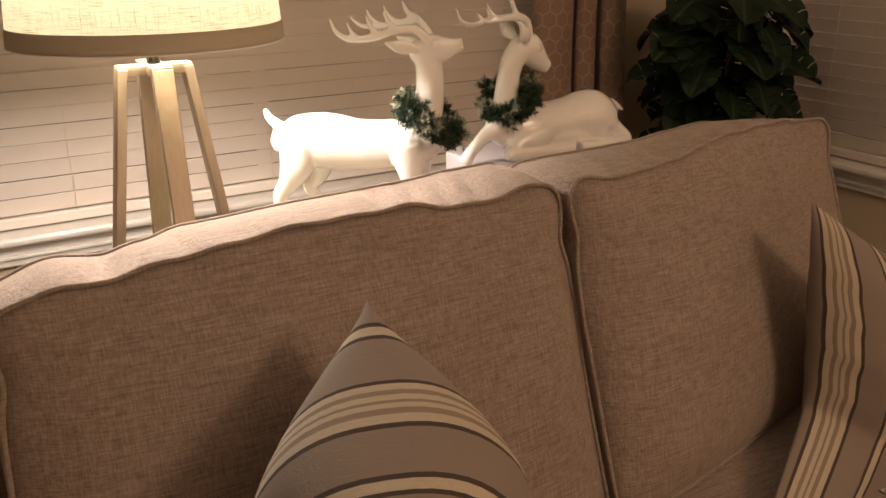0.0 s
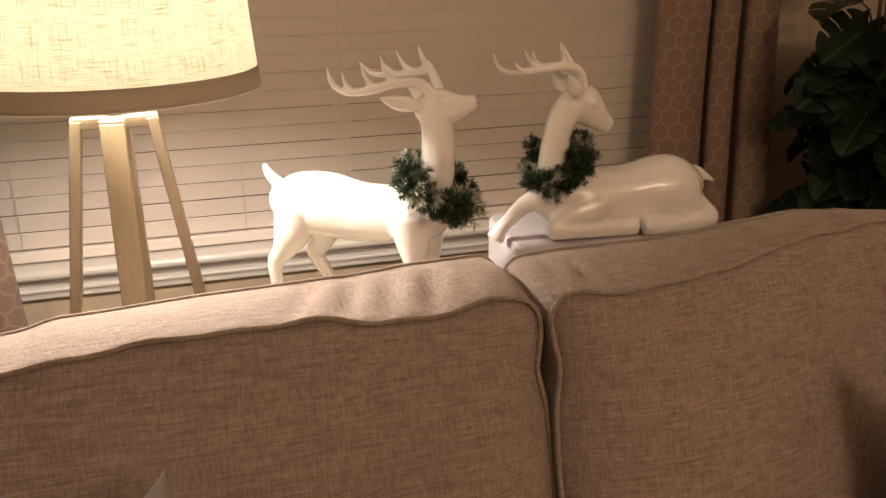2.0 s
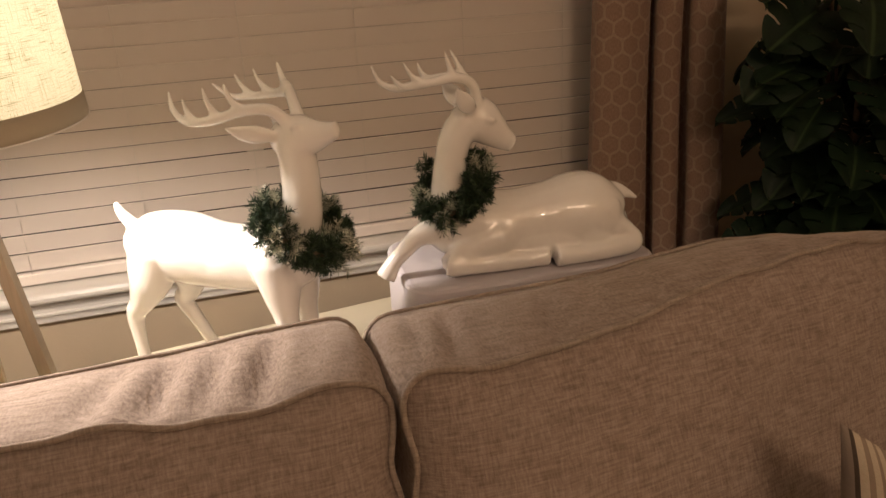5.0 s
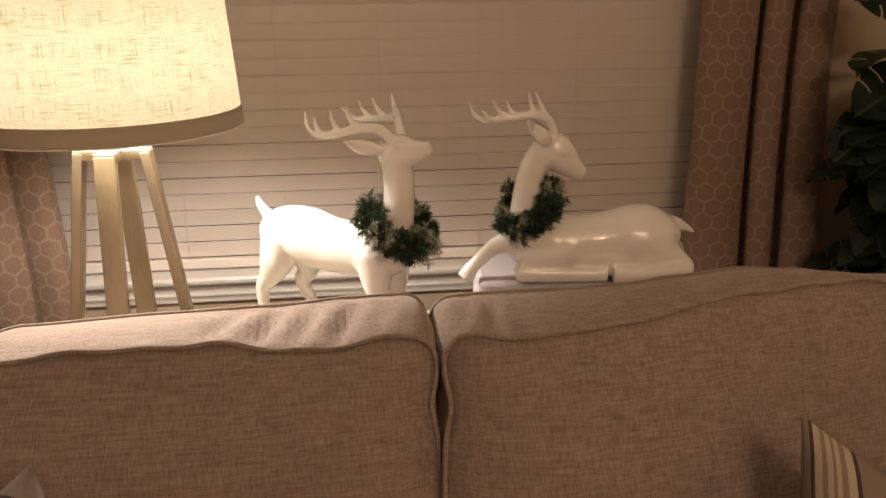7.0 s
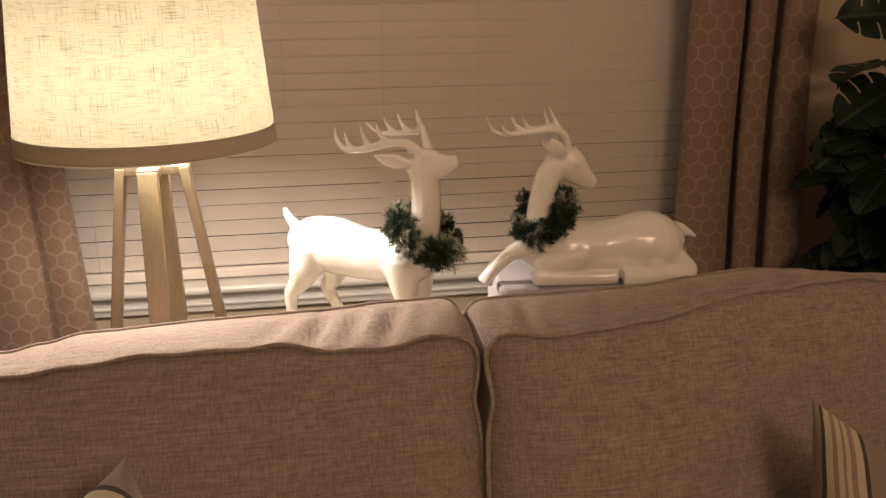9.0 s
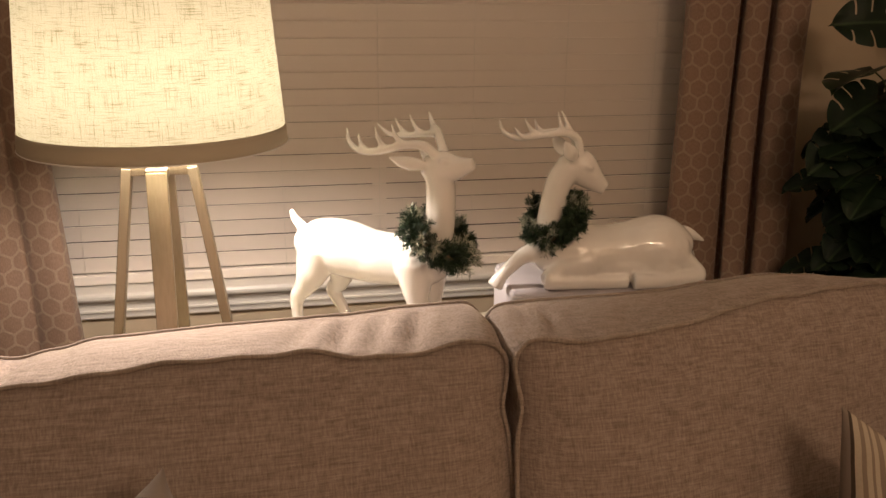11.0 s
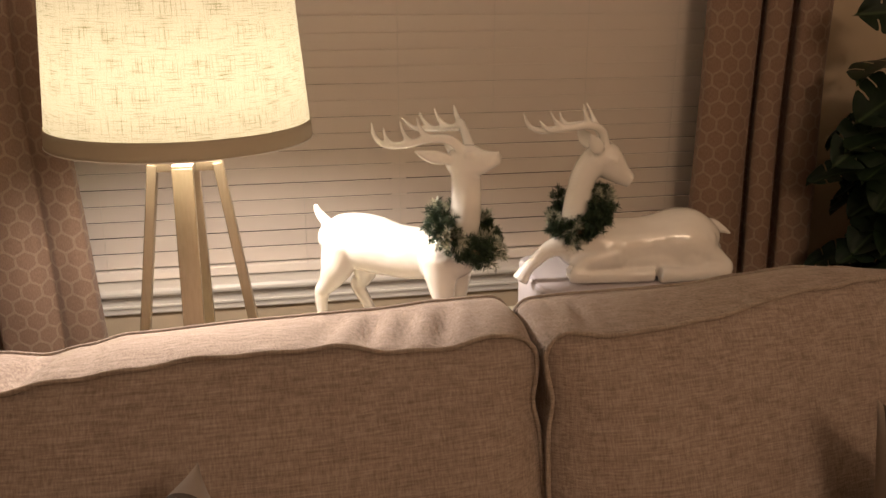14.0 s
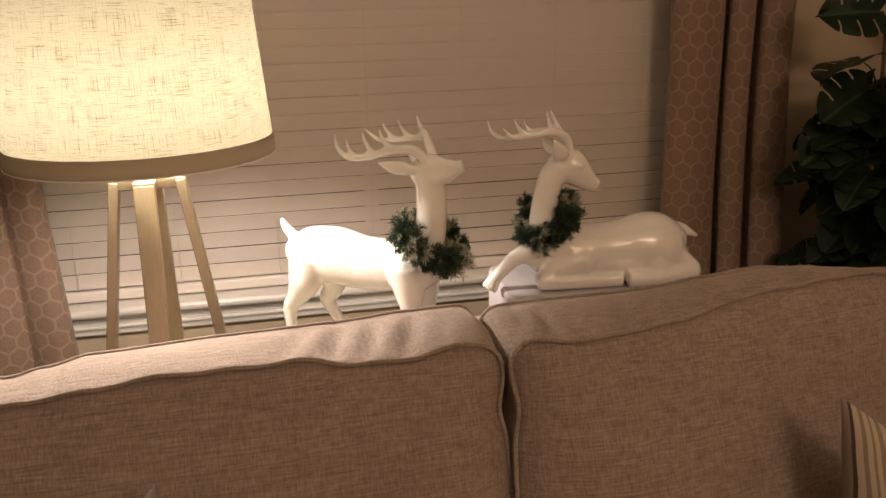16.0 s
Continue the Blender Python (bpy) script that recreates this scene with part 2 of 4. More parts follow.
def structure(name, bm, material, label="", smooth=False):
    return tagged(new(name, link_mesh(name, bm, material, smooth)), label, kind="structure")


def box(bm, lo, hi, bevel=0.0, segments=2):
    """A box between two corners, its edges rounded."""
    r = bmesh.ops.create_cube(bm, size=1)
    lo, hi = Vector(lo), Vector(hi)
    for v in r["verts"]:
        v.co = Vector((lo[i] + (v.co[i] + 0.5) * (hi[i] - lo[i]) for i in range(3)))
    if bevel:
        edges = list({e for v in r["verts"] for e in v.link_edges})
        bmesh.ops.bevel(bm, geom=edges, offset=bevel, segments=segments, profile=0.7, affect="EDGES")
    return bm


def boxed(lo, hi, bevel=0.0, segments=2):
    return box(bmesh.new(), lo, hi, bevel, segments)


def catmull(pts, n):
    """A smooth line through control tuples of any length."""
    P = [np.array(p, float) for p in pts]
    P = [2 * P[0] - P[1], *P, 2 * P[-1] - P[-2]]
    out = []
    for i in range(1, len(P) - 2):
        for k in range(n):
            t = k / n
            a, b, c, d = P[i - 1:i + 3]
            out.append(0.5 * (2 * b + (c - a) * t + (2 * a - 5 * b + 4 * c - d) * t * t + (3 * b - a - 3 * c + d) * t ** 3))
    out.append(P[-2])
    return out


def tube(bm, line, sides=10, closed=False, flat=1.0, caps=True):
    """A tube along rows of x, y, z, radius; flat squeezes it sideways."""
    rings = []
    n = len(line)
    for i, row in enumerate(line):
        a, b = line[(i - 1) % n if closed else max(i - 1, 0)], line[(i + 1) % n if closed else min(i + 1, n - 1)]
        d = Vector(b[:3]) - Vector(a[:3])
        d = d.normalized() if d.length > 1e-9 else Vector((0, 0, 1))
        side = d.cross(Vector((0, 1, 0)))
        side = side.normalized() if side.length > 0.05 else d.cross(Vector((1, 0, 0))).normalized()
        up = side.cross(d).normalized()
        c, r = Vector(row[:3]), max(float(row[3]), 1e-4)
        rings.append([bm.verts.new(c + r * (math.cos(q) * side + flat * math.sin(q) * up)) for q in (math.tau * k / sides for k in range(sides))])
    pairs = list(zip(rings, rings[1:])) + ([(rings[-1], rings[0])] if closed else [])
    for p, q in pairs:
        for k in range(sides):
            bm.faces.new((p[k], p[(k + 1) % sides], q[(k + 1) % sides], q[k]))
    if caps and not closed:
        bm.faces.new(rings[0])
        bm.faces.new(rings[-1])
    return bm


def lathe(bm, profile, sides=48):
    """A turned shape from rows of radius, height; open where it is open."""
    rings = [[bm.verts.new((r * math.cos(math.tau * k / sides), r * math.sin(math.tau * k / sides), z)) for k in range(sides)] for r, z in profile]
    for p, q in zip(rings, rings[1:]):
        for k in range(sides):
            bm.faces.new((p[k], p[(k + 1) % sides], q[(k + 1) % sides], q[k]))
    return bm


def extrude_profile(bm, profile, a, b, axis="x"):
    """A moulding: a closed outline run along one axis. Rows are (out, z); out runs along the other axis."""
    def at(t, o, z):
        return (t, o, z) if axis == "x" else (o, t, z)
    A, B = [bm.verts.new(at(a, o, z)) for o, z in profile], [bm.verts.new(at(b, o, z)) for o, z in profile]
    n = len(profile)
    for k in range(n):
        bm.faces.new((A[k], A[(k + 1) % n], B[(k + 1) % n], B[k]))
    bm.faces.new(A)
    bm.faces.new(B)
    return bm


# ---------------------------------------------------------------- the room
WALL_Y, EAST_X, WEST_X, SOUTH_Y, TOP = 3.235, 1.70, -3.2, -2.8, 2.60
WIN_Z0, WIN_Z1 = 0.56, 2.12
W1 = (-1.02, 1.04)
W2 = (0.75, 2.88)


def wall_with_hole(axis, face, thick, a, b, hole):
    """Four blocks round an opening, in one mesh."""
    bm = bmesh.new()

    def add(p, q, z0, z1):
        if axis == "x":
            box(bm, (p, face, z0), (q, face + thick, z1))
        else:
            box(bm, (face, p, z0), (face + thick, q, z1))
    add(a, hole[0], 0, TOP)
    add(hole[1], b, 0, TOP)
    add(hole[0], hole[1], 0, WIN_Z0 - 0.02)
    add(hole[0], hole[1], WIN_Z1, TOP)
    return bm


structure("wall_north", wall_with_hole("x", WALL_Y, 0.16, WEST_X, EAST_X + 0.16, W1), WALL, "warm beige painted wall round a window")
structure("wall_east", wall_with_hole("y", EAST_X, 0.16, SOUTH_Y, WALL_Y, W2), WALL, "warm beige painted wall round a window")
structure("wall_west", boxed((WEST_X - 0.16, SOUTH_Y - 0.16, 0), (WEST_X, WALL_Y + 0.16, TOP)), WALL, "plain warm beige painted wall")
structure("wall_south", boxed((WEST_X, SOUTH_Y - 0.16, 0), (EAST_X + 0.16, SOUTH_Y, TOP)), WALL, "plain warm beige painted wall")
structure("floor", boxed((WEST_X - 0.16, SOUTH_Y - 0.16, -0.1), (EAST_X + 0.16, WALL_Y + 0.16, 0)), CARPET, "beige carpeted floor")
structure("ceiling", boxed((WEST_X - 0.16, SOUTH_Y - 0.16, TOP), (EAST_X + 0.16, WALL_Y + 0.16, TOP + 0.1)), CEILING, "plain white painted ceiling")


def window(name, axis, face, hole):
    """Frame, panes, casing, stool and moulded apron of one window. Outward is +y or +x."""
    w = tagged(new(name), "white-painted window with moulded sill, dark night outside", kind="structure")

    def slab(p, q, o0, o1, z0, z1, bev=0.003):
        lo, hi = ((p, o0, z0), (q, o1, z1)) if axis == "x" else ((o0, p, z0), (o1, q, z1))
        return boxed(lo, hi, bev)
    a, b = hole
    out = face + 0.095
    for nm, p, q, z0, z1 in (("window_frame", a, a + 0.05, WIN_Z0, WIN_Z1), ("window_frame", b - 0.05, b, WIN_Z0, WIN_Z1),
                             ("window_frame", a + 0.05, b - 0.05, WIN_Z0, WIN_Z0 + 0.05), ("window_frame", a + 0.05, b - 0.05, WIN_Z1 - 0.05, WIN_Z1),
                             ("mullion", (a + b) / 2 - 0.02, (a + b) / 2 + 0.02, WIN_Z0 + 0.05, WIN_Z1 - 0.05)):
        part(nm, slab(p, q, out, out + 0.05, z0, z1), TRIM, w)
    for p, q in ((a + 0.05, (a + b) / 2 - 0.02), ((a + b) / 2 + 0.02, b - 0.05)):
        g = part("pane", slab(p, q, out + 0.02, out + 0.026, WIN_Z0 + 0.05, WIN_Z1 - 0.05, 0), GLASS, w)
        g.visible_shadow = False
    for p, q, z0, z1 in ((a - 0.07, a, WIN_Z0 + 0.002, WIN_Z1 + 0.07), (b, b + 0.07, WIN_Z0 + 0.002, WIN_Z1 + 0.07), (a, b, WIN_Z1, WIN_Z1 + 0.07)):
        part("casing", slab(p, q, face - 0.018, face + 0.001, z0, z1, 0.004), TRIM, w)
    f = face
    stool = [(f + 0.094, 0.535), (f + 0.094, 0.5585), (f - 0.040, 0.5585), (f - 0.046, 0.556), (f - 0.049, 0.550), (f - 0.049, 0.543), (f - 0.046, 0.537), (f - 0.040, 0.535)]
    apron = [(f + 0.001, 0.475), (f + 0.001, 0.5345), (f - 0.036, 0.5345), (f - 0.035, 0.529), (f - 0.030, 0.524), (f - 0.024, 0.519), (f - 0.021, 0.512),
             (f - 0.0215, 0.505), (f - 0.025, 0.502), (f - 0.025, 0.497), (f - 0.020, 0.494), (f - 0.018, 0.486), (f - 0.018, 0.479), (f - 0.014, 0.475)]
    part("window_sill", extrude_profile(bmesh.new(), stool, a - 0.09, b + 0.09, axis), TRIM, w, smooth=False)
    part("apron", extrude_profile(bmesh.new(), apron, a - 0.07, b + 0.07, axis), TRIM, w, smooth=False)
    return w


window("window_1", "x", WALL_Y, W1)
window("window_2", "y", EAST_X, W2)


def slat_mesh(length, axis, tilt):
    """One faux-wood slat with a slight crown, tilted nearly shut, room edge up."""
    bm = bmesh.new()
    w, t = 0.0474, 0.0028
    rows = []
    for k in range(7):
        u = -w / 2 + w * k / 6
        rows.append((u, 0.0009 * (1 - (2 * u / w) ** 2)))
    outline = [(u, h + t / 2) for u, h in rows] + [(u, h - t / 2) for u, h in reversed(rows)]
    c, s = math.cos(tilt), math.sin(tilt)
    prof = [(-(u * c) + h * s, u * s + h * c) for u, h in outline]
    return link_mesh("slat", extrude_profile(bm, prof, -length / 2, length / 2, axis), SLAT, False)


def blind(axis, hole, centre, cords, label):
    """A wooden-style blind hung inside a window: head rail, slats, bottom rail and ladder cords."""
    a, b = hole[0] + 0.012, hole[1] - 0.012
    mid, length = (a + b) / 2, b - a

    def put(t, o, z):
        return (t, o, z) if axis == "x" else (o, t, z)
    bl = thing("window_blind", put(mid, centre, WIN_Z0 + 0.003), label, "window blind")
    z_low, pitch = 0.617, 0.0445
    n = int((WIN_Z1 - 0.06 - z_low) / pitch)
    me = slat_mesh(length, axis, radians(71.2))
    rng = random.Random(4)
    for k in range(n):
        s = new("slat", me)
        s.parent = bl
        s.location = put(0, rng.uniform(-0.0003, 0.0003), z_low + k * pitch - WIN_Z0 - 0.003 + rng.uniform(-0.0003, 0.0003))
        turn = radians(rng.uniform(-0.5, 0.5))
        s.rotation_euler = (turn, 0, 0) if axis == "x" else (0, turn, 0)

    def bar(name, z0, z1, half):
        lo, hi = ((-length / 2, -half, z0), (length / 2, half, z1)) if axis == "x" else ((-half, -length / 2, z0), (half, length / 2, z1))
        part(name, boxed(lo, hi, 0.004), SLAT, bl)
    bar("bottom_rail", 0.0, 0.027, 0.012)
    bar("head_rail", WIN_Z1 - 0.055 - WIN_Z0 - 0.003, WIN_Z1 - 0.004 - WIN_Z0 - 0.003, 0.028)
    for x in cords:
        bm = bmesh.new()
        tube(bm, [(*put(x - mid, -0.0115, z), 0.0007) for z in (0.02, 0.5, 1.0, 1.5)], 6)
        part("ladder_cord", bm, CORD, bl)
    return bl


blind("x", W1, 3.262, [0.268 * k for k in range(-3, 4)], "white faux-wood window blind closed with slats tilted")
blind("y", W2, EAST_X + 0.027, [2.70 - 0.4 * k for k in range(5)], "white faux-wood window blind closed, in shade")


def curtain(label, plan, flare=0.0, seed=1, power=3):
    """A hanging panel: its folds follow a plan line of x, y; UV is in metres along the cloth."""
    bm = bmesh.new()
    uv = bm.loops.layers.uv.new("UVMap")
    rows_n, top, low = 30, 2.28, 0.02
    line = catmull(plan, 12)
    us, total = [0.0], 0.0
    for a, b in zip(line, line[1:]):
        total += float(np.hypot(*(b - a)))
        us.append(total)
    n = len(line) - 1
    grid = []
    for j in range(rows_n + 1):
        z = low + (top - low) * j / rows_n
        fall = 1 - j / rows_n
        low_part = max(0.0, 1 - (z - 0.35) / 0.75)
        row = []
        for i, (x, y) in enumerate(line):
            k = i / n
            q = Vector((x * 9, z * 1.6, seed))
            row.append(bm.verts.new((x + 0.010 * noise.noise(q) * (0.3 + fall) + flare * low_part * k ** power, y + 0.009 * noise.noise(q + Vector((3, 7, 1))), z)))
        grid.append(row)
    for j in range(rows_n):
        for i in range(n):
            f = bm.faces.new((grid[j][i], grid[j][i + 1], grid[j + 1][i + 1], grid[j + 1][i]))
            for lp, (jj, ii) in zip(f.loops, ((j, i), (j, i + 1), (j + 1, i + 1), (j + 1, i))):
                lp[uv].uv = (us[ii], grid[jj][ii].co.z)
    ob = new("curtain", link_mesh("curtain", bm, CURTAIN))
    ob.modifiers.new("thickness", "SOLIDIFY").thickness = 0.002
    return tagged(ob, label, "curtain", "window curtains")


curtain("taupe curtain panel with pale hexagon lattice hanging in deep folds",
        [(0.826, 3.135), (0.828, 3.108), (0.852, 3.090), (0.895, 3.080), (0.942, 3.086), (0.970, 3.104), (0.976, 3.135), (0.987, 3.166), (1.015, 3.172), (1.015, 3.150), (0.996, 3.130), (0.992, 3.108), (1.010, 3.090), (1.037, 3.086),
         (1.058, 3.098), (1.067, 3.130), (1.079, 3.166), (1.101, 3.172), (1.101, 3.150), (1.089, 3.128), (1.086, 3.104), (1.102, 3.086), (1.134, 3.080), (1.168, 3.090), (1.190, 3.115), (1.185, 3.150)], 0.03, 1, 1)
curtain("taupe lattice curtain panel hanging in folds beside the lamp",
        [(-1.46, 3.13), (-1.41, 3.09), (-1.34, 3.09), (-1.30, 3.115), (-1.292, 3.155), (-1.275, 3.155), (-1.262, 3.11), (-1.20, 3.085), (-1.12, 3.09), (-1.090, 3.11), (-1.082, 3.15), (-1.094, 3.172),
         (-1.070, 3.172), (-1.066, 3.14), (-1.050, 3.105), (-1.00, 3.085), (-0.955, 3.095), (-0.93, 3.12), (-0.905, 3.10), (-0.868, 3.088), (-0.845, 3.10), (-0.842, 3.13)], 0.045, 5)

rod = thing("curtain_rod", (0, 3.125, 2.30), "dark metal curtain rod above the window", "curtain rod")
part("pole", tube(bmesh.new(), [(x, 0, 0.0, 0.011) for x in (-1.5, -0.5, 0.5, 1.4)], 12), BLACK_PLASTIC, rod)
for x in (-1.52, 1.42):
    bm = bmesh.new()
    bmesh.ops.create_uvsphere(bm, u_segments=12, v_segments=8, radius=0.022, matrix=Matrix.Translation((x, 0, 0)))
    part("finial", bm, BLACK_PLASTIC, rod)
for x in (-1.46, 1.34):
    part("bracket", boxed((x - 0.008, 0.0, -0.012), (x + 0.008, WALL_Y - 3.125 + 0.002, 0.012), 0.003), BLACK_PLASTIC, rod)

# ---------------------------------------------------------------- sofa
SEAT_Z = 0.39
sofa = thing("sofa", (0, 0, 0), "taupe linen sofa with piped loose back cushions", "sofa")
part("back_frame", boxed((-0.98, 2.05, 0.10), (0.83, 2.22, 0.79), 0.04, 4), LINEN, sofa)
part("base", boxed((-0.98, 1.12, 0.08), (0.83, 2.05, 0.28), 0.02, 3), LINEN, sofa)
for x0, x1 in ((-1.16, -0.985), (0.835, 1.01)):
    part("arm", boxed((x0, 1.10, 0.08), (x1, 2.20, 0.57), 0.05, 4), LINEN, sofa)
for x0, x1 in ((-0.975, 0.010), (0.014, 0.828)):
    part("seat_cushion", boxed((x0, 1.10, 0.282), (x1, 1.98, SEAT_Z), 0.045, 5), LINEN, sofa)
for x in (-1.08, 0.93):
    for y in (1.18, 2.12):
        part("leg", boxed((x - 0.03, y - 0.03, 0.0), (x + 0.03, y + 0.03, 0.082), 0.006), POT, sofa)


def profile(points):
    xs, zs = [p[0] for p in points], [p[1] for p in points]

    def f(x):
        k = 0
        while k < len(xs) - 2 and x > xs[k + 1]:
            k += 1
        t = min(max((x - xs[k]) / (xs[k + 1] - xs[k]), 0), 1)
        t = t * t * (3 - 2 * t)
        return zs[k] + (zs[k + 1] - zs[k]) * t
    return f


def back_cushion(label, x0, x1, front_y, front_z, back_y, back_z, seed, wrinkles):
    """A boxed cushion: bulging front panel, border strip with creases, and piping round both seams."""
    z0, lean, N = SEAT_Z + 0.002, 0.185, 240
    fz, bz, fy, by = profile(front_z), profile(back_z), profile(front_y), profile(back_y)
    H = 0.46
    r = 0.030

    def outline():
        """Rounded rectangle in 0..1 across and 0..1 up, evenly walked."""
        w = x1 - x0
        pts = []
        for cx, cz, a0 in ((w - r, r, -90), (w - r, H - r, 0), (r, H - r, 90), (r, r, 180)):
            for k in range(9):
                a = radians(a0 + 90 * k / 8)
                pts.append((cx + r * math.cos(a), cz + r * math.sin(a)))
        pts.append(pts[0])
        lens = [0.0]
        for p, q in zip(pts, pts[1:]):
            lens.append(lens[-1] + math.hypot(q[0] - p[0], q[1] - p[1]))
        out = []
        for k in range(N):
            s = lens[-1] * k / N
            out.append((float(np.interp(s, lens, [p[0] for p in pts])) / w, float(np.interp(s, lens, [p[1] for p in pts])) / H))
        return out
    rim = outline()

    def front(u, v):
        x = x0 + (x1 - x0) * u
        side = abs(2 * u - 1) ** 6 * (1 if u > 0.5 else -1)
        part_way = math.exp(-((v - 0.83) / 0.055) ** 2) - 0.30 * math.exp(-((v - 0.60) / 0.10) ** 2)
        sway = -0.008 * part_way * side - 0.016 * max(0.0, 1 - v) ** 1.5
        ripple = 0.0022 * math.sin(x * 31 + seed) + 0.0014 * math.sin(x * 67 + 2 * seed)
        return Vector((x + sway, fy(x) - lean * max(0.0, 1 - v) ** 1.25, z0 + (fz(x) + ripple - z0) * v))

    def back(u, v):
        x = x0 + (x1 - x0) * u
        return Vector((x, by(x) - 0.10 * (1 - v), z0 + (bz(x) - z0) * v))
    F, B = [front(*p) for p in rim], [back(*p) for p in rim]
    bm = bmesh.new()
    rings = []
    STRIP = 9
    centre = (0.5, 0.5)
    rings_f = 14
    for k in range(rings_f, 0, -1):
        s = 1 - k / rings_f
        ring = []
        for u, v in rim:
            uu, vv = centre[0] + (u - 0.5) * s, centre[1] + (v - 0.5) * s
            p = front(uu, vv)
            e = min(uu, 1 - uu) * (x1 - x0), min(vv, 1 - vv) * H
            puff = 0.062 * (1 - math.exp(-e[0] / 0.06)) * (1 - math.exp(-e[1] / 0.07))
            rumple = 0.004 * noise.noise(Vector((p.x * 6, p.z * 6, seed))) + 0.0018 * noise.noise(Vector((p.x * 17, p.z * 14, seed + 5)))
            edge = min(1, (e[0] + e[1]) / 0.03) * min(1, min(e) / 0.008)
            ring.append(bm.verts.new(p + Vector((0, -puff + rumple * edge, 0))))
        rings.append(ring)
    for k in range(STRIP + 1):
        t = k / STRIP
        ring = []
        for (u, v), f, b in zip(rim, F, B):
            p = f.lerp(b, t)
            bulge = math.sin(math.pi * t)
            away = Vector((u - 0.5, 0, v - 0.5))
            n = Vector((1 if u > 0.97 else -1 if u < 0.03 else 0, 0, 1 if v > 0.9 else -1 if v < 0.1 else 0))
            n = n.normalized() if n.length else away.normalized()
            h = 0.008
            for c, a, w in wrinkles:
                h -= a * math.exp(-((p.x - c - 0.035 * (t - 0.5)) / w) ** 2) * (1 if v > 0.5 else 0)
            h += 0.0025 * noise.noise(Vector((p.x * 22, p.y * 9, seed + 9)))
            ring.append(bm.verts.new(p + n * h * bulge))
        rings.append(ring)
    for s in (0.6, 0.0):
        rings.append([bm.verts.new(back(0.5 + (u - 0.5) * s, 0.5 + (v - 0.5) * s) + Vector((0, 0.02, 0))) for u, v in rim])
    for p, q in zip(rings, rings[1:]):
        for k in range(N):
            bm.faces.new((p[k], p[(k + 1) % N], q[(k + 1) % N], q[k]))
    bmesh.ops.remove_doubles(bm, verts=bm.verts, dist=0.00005)
    c = thing("back_cushion", (0, 0, 0), label, "sofa cushion", "sofa back cushions")
    part("cover", bm, LINEN, c)
    for line, off in ((F, Vector((0, -0.0015, 0.002))), (B, Vector((0, 0.003, -0.0005)))):
        rows = []
        for k in range(N):
            p = line[k] + off
            tight = 1 + 0.05 * math.sin(k * 2.4)
            rows.append((*p, 0.0036 * tight))
        part("piping", tube(bmesh.new(), rows, 8, closed=True), PIPING, c, "corded piping in the same linen")
    return c


back_cushion("plump taupe linen back cushion with piped edges and creased top", -0.80, 0.004,
             [(-0.8, 1.915), (0.0, 1.934)],
             [(-0.80, 0.868), (-0.72, 0.879), (-0.66, 0.875), (-0.59, 0.889), (-0.52, 0.894), (-0.37, 0.901), (-0.28, 0.899), (-0.19, 0.886), (-0.13, 0.885), (-0.05, 0.893), (0.0, 0.890)],
             [(-0.8, 2.07), (0.0, 2.085)],
             [(-0.80, 0.842), (-0.71, 0.866), (-0.65, 0.858), (-0.60, 0.867), (-0.54, 0.879), (-0.35, 0.885), (-0.20, 0.887), (-0.10, 0.893), (-0.03, 0.894)], 3,
             [(-0.655, 0.024, 0.016), (-0.268, 0.017, 0.016), (-0.212, 0.019, 0.014), (-0.160, 0.015, 0.014), (-0.105, 0.016, 0.015), (-0.058, 0.009, 0.014)])
back_cushion("plump taupe linen back cushion with piped edges, in shade", 0.011, 0.80,
             [(0.01, 1.920), (0.80, 2.045)],
             [(0.01, 0.896), (0.04, 0.897), (0.10, 0.890), (0.17, 0.885), (0.25, 0.889), (0.33, 0.899), (0.42, 0.905), (0.52, 0.907), (0.62, 0.901), (0.75, 0.891), (0.80, 0.886)],
             [(0.01, 2.085), (0.80, 2.11)],
             [(0.01, 0.886), (0.10, 0.889), (0.22, 0.889), (0.30, 0.890), (0.38, 0.897), (0.48, 0.903), (0.56, 0.896), (0.66, 0.881), (0.80, 0.858)], 8,
             [(0.050, 0.012, 0.010), (0.088, 0.010, 0.012), (0.135, 0.005, 0.012), (0.215, 0.008, 0.014), (0.265, 0.006, 0.012), (0.34, 0.005, 0.012)])


